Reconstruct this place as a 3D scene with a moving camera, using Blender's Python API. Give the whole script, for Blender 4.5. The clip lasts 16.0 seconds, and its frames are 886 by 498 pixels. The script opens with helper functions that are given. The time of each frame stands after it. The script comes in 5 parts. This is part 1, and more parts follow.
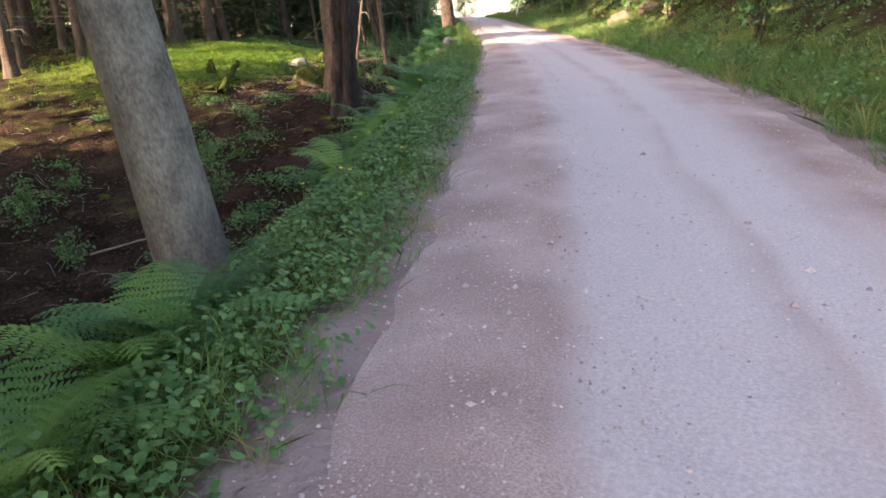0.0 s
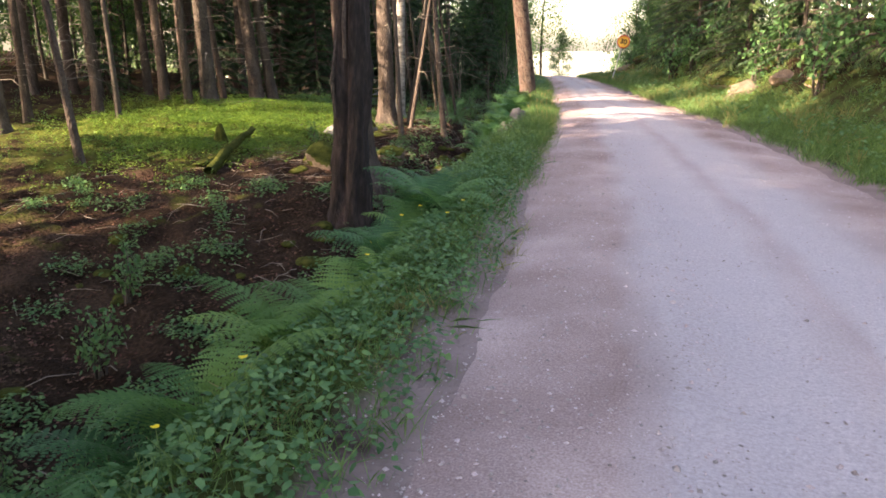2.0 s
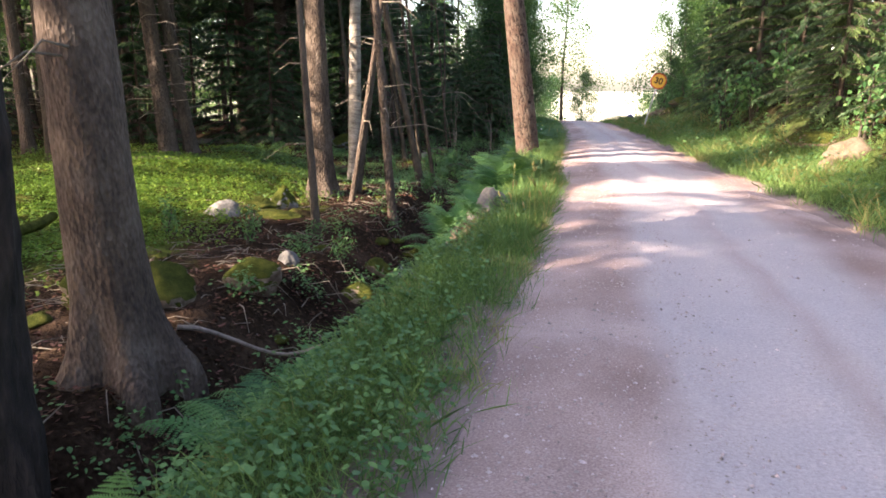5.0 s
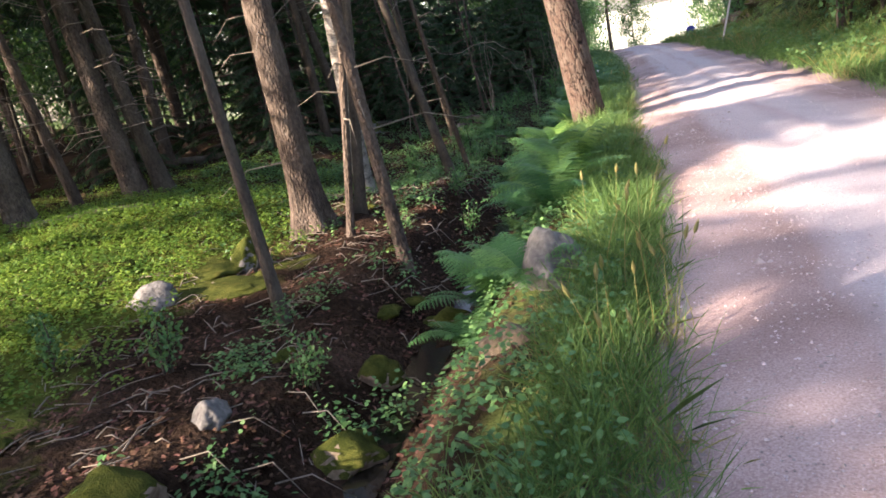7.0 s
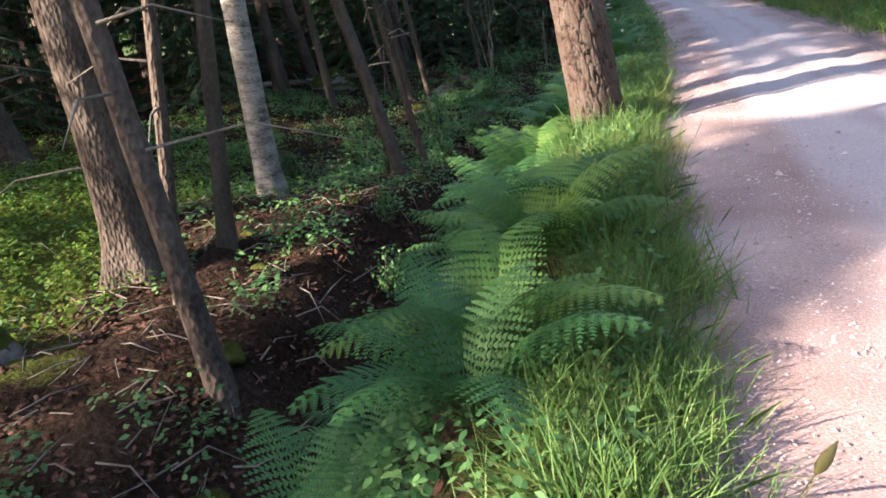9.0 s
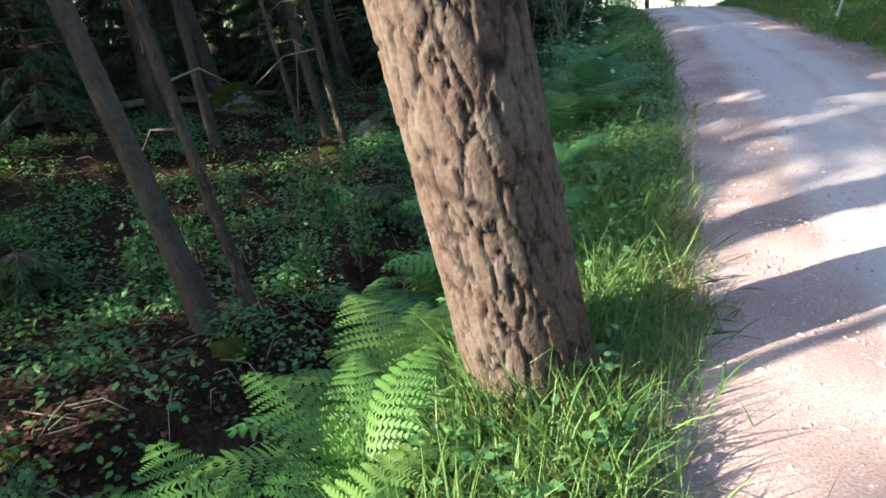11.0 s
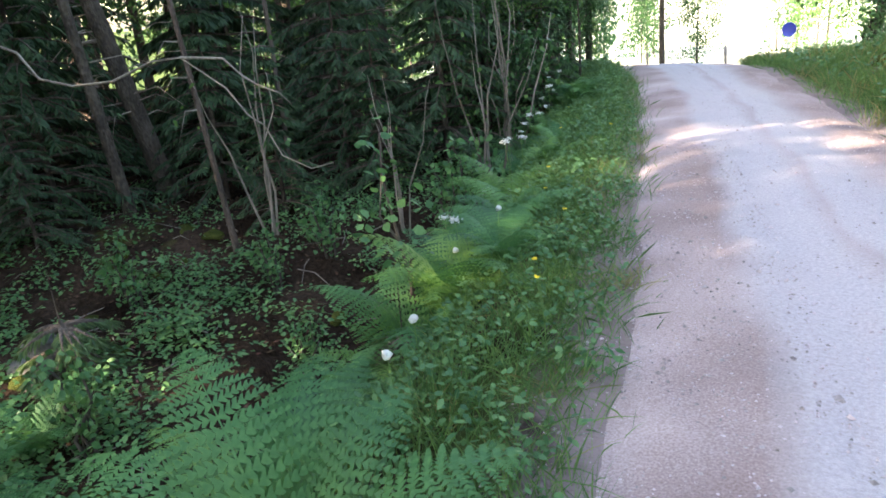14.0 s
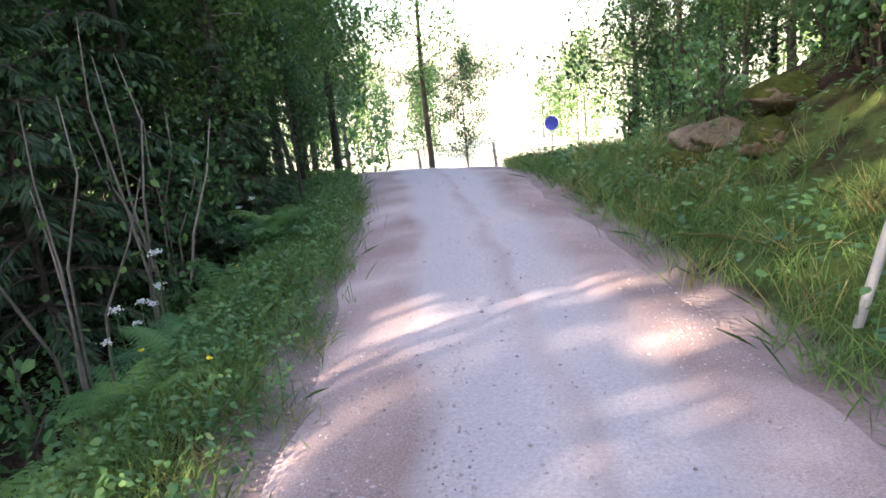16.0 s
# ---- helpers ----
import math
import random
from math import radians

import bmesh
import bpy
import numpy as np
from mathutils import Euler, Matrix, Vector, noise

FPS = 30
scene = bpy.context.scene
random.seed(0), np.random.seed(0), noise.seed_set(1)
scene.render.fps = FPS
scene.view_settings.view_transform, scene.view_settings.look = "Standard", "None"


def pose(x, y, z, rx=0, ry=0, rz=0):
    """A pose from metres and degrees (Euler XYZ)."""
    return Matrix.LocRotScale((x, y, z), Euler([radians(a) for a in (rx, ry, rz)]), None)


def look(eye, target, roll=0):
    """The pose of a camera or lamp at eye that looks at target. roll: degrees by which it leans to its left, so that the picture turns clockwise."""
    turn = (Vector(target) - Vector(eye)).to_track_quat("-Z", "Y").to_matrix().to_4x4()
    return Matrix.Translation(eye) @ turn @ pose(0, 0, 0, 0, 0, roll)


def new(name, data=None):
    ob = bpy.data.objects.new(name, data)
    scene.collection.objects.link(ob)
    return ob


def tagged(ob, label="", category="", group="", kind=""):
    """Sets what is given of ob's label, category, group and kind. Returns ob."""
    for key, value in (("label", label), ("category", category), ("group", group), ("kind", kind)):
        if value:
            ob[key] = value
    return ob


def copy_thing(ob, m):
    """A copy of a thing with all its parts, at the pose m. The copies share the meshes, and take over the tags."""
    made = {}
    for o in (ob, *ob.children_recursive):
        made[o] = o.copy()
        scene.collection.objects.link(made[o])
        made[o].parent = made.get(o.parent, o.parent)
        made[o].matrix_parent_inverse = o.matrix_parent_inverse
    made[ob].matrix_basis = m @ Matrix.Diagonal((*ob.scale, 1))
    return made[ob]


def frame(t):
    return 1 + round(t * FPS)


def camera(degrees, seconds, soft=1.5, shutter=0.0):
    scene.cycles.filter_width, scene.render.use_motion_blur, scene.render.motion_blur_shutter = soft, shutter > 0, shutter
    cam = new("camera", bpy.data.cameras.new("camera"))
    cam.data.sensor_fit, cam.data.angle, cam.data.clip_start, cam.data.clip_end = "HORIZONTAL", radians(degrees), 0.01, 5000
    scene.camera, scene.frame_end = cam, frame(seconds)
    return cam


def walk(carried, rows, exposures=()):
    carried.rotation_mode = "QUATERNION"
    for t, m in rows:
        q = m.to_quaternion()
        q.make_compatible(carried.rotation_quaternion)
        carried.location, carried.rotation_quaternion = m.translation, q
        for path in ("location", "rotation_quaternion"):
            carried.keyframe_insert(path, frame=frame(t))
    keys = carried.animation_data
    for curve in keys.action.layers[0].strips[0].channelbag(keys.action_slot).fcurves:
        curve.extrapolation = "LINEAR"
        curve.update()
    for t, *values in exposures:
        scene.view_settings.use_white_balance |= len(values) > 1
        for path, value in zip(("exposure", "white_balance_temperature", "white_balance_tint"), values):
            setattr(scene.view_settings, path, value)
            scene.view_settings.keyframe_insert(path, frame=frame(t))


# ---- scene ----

cam = camera(64.0, 16.0, soft=1.7)

PATH = [
    (0, (0.000, -0.000, 1.265), (-0.428, 1.831, 0.585), -1.6),
    (0.5, (0.052, 1.051, 1.308), (-0.442, 2.875, 0.652), -0.8),
    (1, (-0.085, 2.214, 1.322), (-0.659, 4.026, 0.699), -0.2),
    (1.5, (-0.184, 3.316, 1.334), (-0.812, 5.123, 0.748), -0.1),
    (2, (-0.385, 4.321, 1.354), (-1.056, 6.123, 0.806), 0.1),
    (2.5, (-0.481, 5.327, 1.374), (-1.198, 7.125, 0.870), -0.3),
    (3, (-0.578, 6.367, 1.356), (-1.308, 8.165, 0.874), -0.4),
    (3.5, (-0.717, 7.391, 1.363), (-1.449, 9.191, 0.892), -0.4),
    (4, (-0.877, 8.378, 1.323), (-1.609, 10.178, 0.849), 0.3),
    (4.5, (-1.044, 9.303, 1.357), (-1.781, 11.102, 0.890), 0.7),
    (4.7, (-1.135, 9.640, 1.346), (-1.873, 11.444, 0.898), 1.2),
    (6.8, (-2.350, 13.365, 1.462), (-3.255, 15.069, 0.934), -11.1),
    (7, (-2.436, 13.785, 1.422), (-3.355, 15.472, 0.865), -10.8),
    (7.5, (-2.638, 14.793, 1.328), (-3.575, 16.446, 0.704), -9.9),
    (8, (-2.745, 15.730, 1.301), (-3.709, 17.352, 0.637), -9.8),
    (8.2, (-2.791, 16.050, 1.312), (-3.768, 17.658, 0.633), -10.0),
    (10.3, (-4.076, 19.861, 1.249), (-4.954, 21.503, 0.520), -4.2),
    (10.5, (-4.130, 20.281, 1.234), (-5.016, 21.922, 0.511), -4.4),
    (11, (-4.176, 21.277, 1.294), (-5.101, 22.893, 0.565), -5.1),
    (11.5, (-4.346, 22.284, 1.323), (-5.315, 23.870, 0.583), -5.3),
    (12, (-4.526, 23.191, 1.409), (-5.521, 24.751, 0.651), -4.7),
    (12.5, (-4.728, 24.234, 1.331), (-5.750, 25.785, 0.590), -4.5),
    (13, (-4.869, 25.222, 1.345), (-5.884, 26.792, 0.635), -5.0),
    (13.5, (-4.967, 26.280, 1.360), (-5.972, 27.869, 0.676), -5.2),
    (14, (-5.044, 27.179, 1.442), (-6.036, 28.783, 0.777), -4.7),
    (14.5, (-5.198, 28.028, 1.436), (-6.162, 29.655, 0.785), -4.7),
    (15, (-5.324, 28.770, 1.545), (-6.213, 30.445, 0.908), -3.6),
    (15.5, (-5.279, 29.932, 1.392), (-5.940, 31.738, 0.841), -3.4),
    (16, (-5.306, 30.750, 1.310), (-5.811, 32.628, 0.844), -5.5),
]
walk(cam, [(t, look(eye, target, roll)) for t, eye, target, roll in PATH],
     [(0, 2.6, 8000, 24), (2.5, 2.55, 7900, 25), (4.5, 2.5, 7500, 25), (7, 2.4, 7050, 25), (9, 2.25, 6650, 22), (11.5, 2.3, 6300, 8), (12.5, 3.15, 6650, 8), (14.5, 3.45, 7300, 18), (16, 3.0, 7250, 24)])

# ---- light ----
SUN_WAY = Vector((-0.63, -0.72, 0.44)).normalized()
SKY, SUN = 0.15, 4.4
world = bpy.data.worlds.new("sky")
scene.world = world
world.use_nodes = True
sky = world.node_tree.nodes.new("ShaderNodeTexSky")
sky.sky_type, sky.sun_disc = "NISHITA", False
sky.sun_elevation = math.asin(SUN_WAY.z)
sky.sun_rotation = math.atan2(SUN_WAY.x, SUN_WAY.y)
sky.air_density, sky.dust_density = 1.0, 2.0
world.node_tree.links.new(sky.outputs[0], world.node_tree.nodes["Background"].inputs[0])
world.node_tree.nodes["Background"].inputs[1].default_value = SKY
sun = new("sun", bpy.data.lights.new("sun", "SUN"))
sun.data.energy, sun.data.angle, sun.data.color = SUN, radians(0.6), (1.0, 0.90, 0.74)
sun.matrix_world = look(SUN_WAY * 60, (0, 0, 0))

# ---- ground shape ----
EDGE_Y = [-60, -8, 1.7, 3.5, 5.5, 8.6, 11.1, 14.2, 17, 20, 22.5, 25, 27.3, 30, 32.9, 35.5, 38.5, 42, 46, 50, 54]
EDGE_L = [-4.0, -0.5, -0.75, -0.95, -1.15, -1.5, -2.0, -2.5, -3.05, -3.6, -4.25, -4.8, -5.25, -5.85, -6.6, -7.3, -8.25, -9.7, -12.4, -17.0, -22.0]
EDGE_R = [-1.0, 2.5, 2.2, 2.1, 2.0, 1.75, 1.4, 0.7, 0.1, -0.75, -1.55, -2.3, -2.9, -3.6, -4.45, -5.2, -6.15, -7.1, -7.9, -8.3, -8.5]


def fall(y):
    """How far the land has dropped beyond the crest of the road."""
    return 0.13 * np.logaddexp(0, (np.minimum(y, 98) - 41.0) / 1.2) * 1.2


def smooth(a, b, v):
    k = np.clip((v - a) / (b - a), 0, 1)
    return k * k * (3 - 2 * k)


def ripple(x, y):
    return (np.sin(1.3 * x + 0.7 * y) + np.sin(0.8 * x - 1.7 * y + 2) + 0.6 * np.sin(2.9 * x + 2.3 * y + 1) + 0.4 * np.sin(5.1 * y - 3.7 * x)) / 3


def height(x, y):
    """Height of the ground: road, verge, ditch, forest floor, bank and meadow."""
    x, y = np.asarray(x, float), np.asarray(y, float)
    left = (np.interp(y, EDGE_Y, EDGE_L) - x) * 0.96
    right = (x - np.interp(y, EDGE_Y, EDGE_R)) * 0.96
    bottom = np.interp(y, [-10, 8, 12, 19, 24, 30, 38, 44], [-1.45, -1.4, -1.15, -1.0, -1.2, -1.1, -0.7, -0.3])
    bank = np.interp(y, [-10, 5, 9, 12, 14, 17, 22, 25, 28, 32, 40, 46], [-1.6, -1.7, -1.5, -0.75, -0.5, -0.6, -0.5, -0.9, -0.95, -0.7, -0.7, -0.3])
    far = np.interp(y, [-10, 8, 14, 20, 30, 45], [-1.5, -1.2, -0.5, -0.1, -0.5, -0.6])
    z = -0.06 * smooth(0.35, 0.75, left)
    z = z + (bottom + 0.06) * smooth(0.65, 1.75, left)
    z = z + (bank - bottom) * smooth(1.85, 2.7, left)
    z = z + (far - bank) * smooth(4.0, 8.0, left) + 2.2 * smooth(14, 45, left)
    z = z + 0.10 * ripple(x, y) * smooth(1.2, 3.0, left)
    top = np.interp(y, [-10, 8, 20, 28, 40, 46, 50], [0.7, 0.7, 1.2, 1.3, 1.2, 0.3, 0.0])
    z = z + 0.06 * smooth(0.3, 1.2, right) + top * smooth(1.3, 3.6, right) + (top * 1.6) * smooth(4, 16, right) + 0.10 * ripple(x, y) * smooth(1.5, 3, right)
    wild = smooth(46, 53, y)
    return z * (1 - wild) + wild * (-0.45 + 0.08 * ripple(x * 0.3, y * 0.3)) - 0.03 * smooth(-0.5, -0.02, np.minimum(-left, -right)) - fall(y)


def ground_at(x, y):
    return float(height(x, y))


def edge_left(y):
    return np.interp(y, EDGE_Y, EDGE_L)


def edge_right(y):
    return np.interp(y, EDGE_Y, EDGE_R)


# ---- materials ----
def material(name, colours, scale=8.0, stretch=(1, 1, 1), rough=0.85, bump=0.3, bump_scale=40.0, leafy=0.0, islands=0.0, per_object=0.0, depth=0.02, detail=6.0, voronoi=False, gloss=0.3):
    """A surface that wanders between colours at two scales, with fine relief; leafy lets light through."""
    m = bpy.data.materials.new(name)
    m.use_nodes = True
    t = m.node_tree
    n, l = t.nodes, t.links
    bsdf = n["Principled BSDF"]
    coord = n.new("ShaderNodeTexCoord")
    mapping = n.new("ShaderNodeMapping")
    mapping.inputs["Scale"].default_value = stretch
    l.new(coord.outputs["Object"], mapping.inputs[0])
    large = n.new("ShaderNodeTexNoise")
    large.inputs["Scale"].default_value, large.inputs["Detail"].default_value = scale, detail
    fine = n.new("ShaderNodeTexNoise")
    fine.inputs["Scale"].default_value, fine.inputs["Detail"].default_value = bump_scale, 4
    l.new(mapping.outputs[0], large.inputs[0])
    l.new(mapping.outputs[0], fine.inputs[0])
    mixed = n.new("ShaderNodeMath")
    mixed.operation = "MULTIPLY_ADD"
    mixed.inputs[1].default_value = 0.45
    l.new(fine.outputs[0], mixed.inputs[0])
    part = n.new("ShaderNodeMath")
    part.operation = "MULTIPLY"
    part.inputs[1].default_value = 0.55
    l.new(large.outputs[0], part.inputs[0])
    l.new(part.outputs[0], mixed.inputs[2])
    ramp = n.new("ShaderNodeValToRGB")
    els = ramp.color_ramp.elements
    while len(els) < len(colours):
        els.new(0.5)
    for k, c in enumerate(colours):
        els[k].position = 0.34 + 0.32 * k / max(1, len(colours) - 1)
        els[k].color = (*c, 1)
    l.new(mixed.outputs[0], ramp.inputs[0])
    colour = ramp.outputs[0]
    if islands or per_object:
        src = n.new("ShaderNodeNewGeometry").outputs["Random Per Island"] if islands else n.new("ShaderNodeObjectInfo").outputs["Random"]
        amount = islands or per_object
        vary = n.new("ShaderNodeHueSaturation")
        spread = n.new("ShaderNodeMapRange")
        spread.inputs["To Min"].default_value, spread.inputs["To Max"].default_value = 1 - amount, 1 + amount
        l.new(src, spread.inputs[0])
        l.new(spread.outputs[0], vary.inputs["Value"])
        hue = n.new("ShaderNodeMapRange")
        hue.inputs["To Min"].default_value, hue.inputs["To Max"].default_value = 0.5 + 0.05 * amount, 0.5 - 0.07 * amount
        l.new(src, hue.inputs[0])
        l.new(hue.outputs[0], vary.inputs["Hue"])
        l.new(colour, vary.inputs["Color"])
        colour = vary.outputs[0]
    l.new(colour, bsdf.inputs["Base Color"])
    bsdf.inputs["Roughness"].default_value = rough
    bsdf.inputs["Specular IOR Level"].default_value = gloss
    b = n.new("ShaderNodeBump")
    b.inputs["Strength"].default_value, b.inputs["Distance"].default_value = bump, depth
    relief = fine.outputs[0]
    if voronoi:
        cells = n.new("ShaderNodeTexVoronoi")
        cells.inputs["Scale"].default_value = bump_scale
        l.new(mapping.outputs[0], cells.inputs[0])
        relief = cells.outputs["Distance"]
    l.new(relief, b.inputs["Height"])
    l.new(b.outputs[0], bsdf.inputs["Normal"])
    if leafy:
        thin = n.new("ShaderNodeBsdfTranslucent")
        l.new(colour, thin.inputs[0])
        mix = n.new("ShaderNodeMixShader")
        mix.inputs[0].default_value = leafy
        l.new(bsdf.outputs[0], mix.inputs[1])
        l.new(thin.outputs[0], mix.inputs[2])
        l.new(mix.outputs[0], n["Material Output"].inputs["Surface"])
    return m


FERN = material("fern_green", [(0.035, 0.13, 0.04), (0.09, 0.24, 0.07)], 3, leafy=0.35, per_object=0.42, rough=0.55, bump=0.1)
FERN_LIGHT = material("fern_light_green", [(0.08, 0.20, 0.05), (0.13, 0.27, 0.06)], 3, leafy=0.45, per_object=0.42, rough=0.55, bump=0.1)
GRASS = material("grass_green", [(0.08, 0.18, 0.05), (0.16, 0.28, 0.08)], 1.5, leafy=0.4, islands=0.35, rough=0.5, bump=0.05)
GRASS_DRY = material("grass_pale", [(0.22, 0.24, 0.07), (0.32, 0.28, 0.12)], 1.5, leafy=0.4, islands=0.3, rough=0.6, bump=0.05)
HERB = material("herb_leaf", [(0.05, 0.15, 0.05), (0.11, 0.24, 0.08)], 2.5, leafy=0.35, islands=0.35, rough=0.5, bump=0.1)
BILBERRY = material("bilberry_leaf", [(0.07, 0.17, 0.03), (0.16, 0.27, 0.04)], 1.2, leafy=0.45, islands=0.35, rough=0.5, bump=0.05)
MOSS = material("moss", [(0.02, 0.03, 0.008), (0.05, 0.062, 0.014), (0.10, 0.10, 0.025)], 9, rough=0.95, gloss=0.04, bump=0.8, bump_scale=120, depth=0.02)
NEEDLES = material("spruce_needles", [(0.022, 0.06, 0.025), (0.05, 0.10, 0.04)], 2, leafy=0.25, islands=0.35, rough=0.6, bump=0.05)
NEEDLES_LIGHT = material("young_spruce_needles", [(0.05, 0.10, 0.035), (0.10, 0.16, 0.05)], 2, leafy=0.3, islands=0.35, rough=0.6, bump=0.05)
LEAVES = material("birch_leaves", [(0.05, 0.13, 0.035), (0.10, 0.20, 0.05)], 1.0, leafy=0.45, islands=0.35, rough=0.45, bump=0.05)
LEAVES_DARK = material("alder_leaves", [(0.03, 0.09, 0.03), (0.06, 0.14, 0.045)], 1.0, leafy=0.4, islands=0.35, rough=0.45, bump=0.05)
BARK_SPRUCE = material("spruce_bark", [(0.035, 0.027, 0.022), (0.085, 0.065, 0.05), (0.14, 0.115, 0.09)], 5, (1, 1, 0.5), 0.95, 0.9, 38, depth=0.02, voronoi=True, per_object=0.2)
BARK_GREY = material("lichen_grey_bark", [(0.07, 0.065, 0.055), (0.14, 0.135, 0.115), (0.22, 0.22, 0.185)], 7, (1, 1, 0.6), 0.95, 0.8, 45, depth=0.012, voronoi=True)
BARK_DARK = material("rotten_bark", [(0.010, 0.008, 0.007), (0.028, 0.021, 0.018), (0.065, 0.046, 0.038)], 6, (1, 1, 0.3), 0.9, 1.0, 22, depth=0.04)
BARK_PINE = material("pine_bark", [(0.055, 0.032, 0.025), (0.095, 0.062, 0.048), (0.115, 0.088, 0.07), (0.15, 0.125, 0.102)], 7, (1, 1, 0.8), 0.95, 0.6, 70, depth=0.008)
BARK_THIN = material("sapling_bark", [(0.035, 0.03, 0.024), (0.10, 0.085, 0.065)], 9, (1, 1, 0.4), 0.9, 0.5, 60, per_object=0.4)
BARK_BIRCH = material("birch_bark", [(0.03, 0.027, 0.024), (0.24, 0.22, 0.19), (0.40, 0.38, 0.34)], 5, (1, 1, 3.0), 0.7, 0.4, 30)
DEAD_WOOD = material("dead_wood", [(0.12, 0.10, 0.08), (0.30, 0.26, 0.21)], 6, (1, 1, 0.3), 0.9, 0.5, 50, per_object=0.3)
ROCK = material("granite", [(0.06, 0.058, 0.054), (0.12, 0.118, 0.11), (0.19, 0.184, 0.172)], 3, rough=0.85, bump=0.5, bump_scale=30, depth=0.02, per_object=0.15)
ROCK_BROWN = material("earthy_stone", [(0.07, 0.052, 0.032), (0.15, 0.115, 0.08), (0.22, 0.175, 0.13)], 3, rough=0.9, bump=0.6, bump_scale=30, depth=0.02, per_object=0.2)
LITTER = material("leaf_litter", [(0.028, 0.016, 0.010), (0.075, 0.044, 0.028), (0.15, 0.098, 0.066)], 3, rough=0.9, gloss=0.05, islands=0.5, bump=0.1)
PEBBLE = material("gravel_stone", [(0.27, 0.215, 0.20), (0.50, 0.43, 0.41)], 4, rough=0.85, islands=0.4, bump=0.1)
METAL = material("galvanised_steel", [(0.30, 0.31, 0.31), (0.42, 0.43, 0.43)], 10, rough=0.45, bump=0.05)
YELLOW = material("petal_yellow", [(0.75, 0.55, 0.02), (0.85, 0.65, 0.04)], 10, leafy=0.2, rough=0.5, bump=0.0)
WHITE = material("petal_white", [(0.6, 0.62, 0.58), (0.75, 0.76, 0.72)], 10, leafy=0.3, rough=0.6, bump=0.0)
SIGN_YELLOW = material("sign_amber", [(0.80, 0.42, 0.05), (0.86, 0.48, 0.07)], 6, rough=0.4, bump=0.0)
SIGN_RED = material("sign_red", [(0.45, 0.03, 0.02), (0.52, 0.05, 0.03)], 6, rough=0.4, bump=0.0)
SIGN_BLUE = material("sign_blue", [(0.03, 0.05, 0.30), (0.05, 0.07, 0.36)], 6, rough=0.4, bump=0.0)
BLACK = material("sign_black", [(0.012, 0.012, 0.012), (0.02, 0.02, 0.02)], 6, rough=0.5, bump=0.0)
# hay tone raised, standing in for haze and glare on the meadow
HAY_GLARE = material("meadow_hay_glare", [(0.42, 0.45, 0.28), (0.62, 0.60, 0.42)], 1.5, leafy=0.3, islands=0.2, rough=0.7, bump=0.05)
WATER = material("ditch_water", [(0.008, 0.007, 0.005), (0.015, 0.013, 0.01)], 3, rough=0.12, bump=0.05, gloss=0.5)


def floor_material():
    """Forest floor: dark litter, moss where it is damp, grass green under the verges and the meadow."""
    m = material("forest_floor", [(0.010, 0.006, 0.004), (0.026, 0.0165, 0.011), (0.06, 0.039, 0.026)], 1.6, rough=0.95, gloss=0.04, bump=1.0, bump_scale=26, depth=0.03)
    t = m.node_tree
    n, l = t.nodes, t.links
    base = n["Principled BSDF"].inputs["Base Color"]
    old = base.links[0].from_socket
    # the last layer whitens the far field: glare and haze put into colour
    for name, colours in (("gritty", ((0.13, 0.095, 0.085), (0.36, 0.28, 0.26))), ("mossy", ((0.035, 0.055, 0.012), (0.11, 0.125, 0.025))), ("grassy", ((0.035, 0.065, 0.018), (0.09, 0.12, 0.035))), ("hay_glare", ((0.46, 0.47, 0.33), (0.66, 0.65, 0.50)))):
        at = n.new("ShaderNodeAttribute")
        at.attribute_name = name
        patch = n.new("ShaderNodeTexNoise")
        patch.inputs["Scale"].default_value, patch.inputs["Detail"].default_value = 2.6, 6
        ob = n.new("ShaderNodeTexCoord")
        l.new(ob.outputs["Object"], patch.inputs[0])
        add = n.new("ShaderNodeMath")
        l.new(at.outputs["Fac"], add.inputs[0])
        l.new(patch.outputs[0], add.inputs[1])
        sharp = n.new("ShaderNodeMapRange")
        sharp.inputs["From Min"].default_value, sharp.inputs["From Max"].default_value = 0.85, 1.15
        l.new(add.outputs[0], sharp.inputs[0])
        tone = n.new("ShaderNodeMix")
        tone.data_type = "RGBA"
        l.new(patch.outputs[0], tone.inputs[0])
        tone.inputs[6].default_value, tone.inputs[7].default_value = (*colours[0], 1), (*colours[1], 1)
        mix = n.new("ShaderNodeMix")
        mix.data_type = "RGBA"
        l.new(sharp.outputs[0], mix.inputs[0])
        l.new(old, mix.inputs[6])
        l.new(tone.outputs[2], mix.inputs[7])
        old = mix.outputs[2]
    l.new(old, base)
    return m


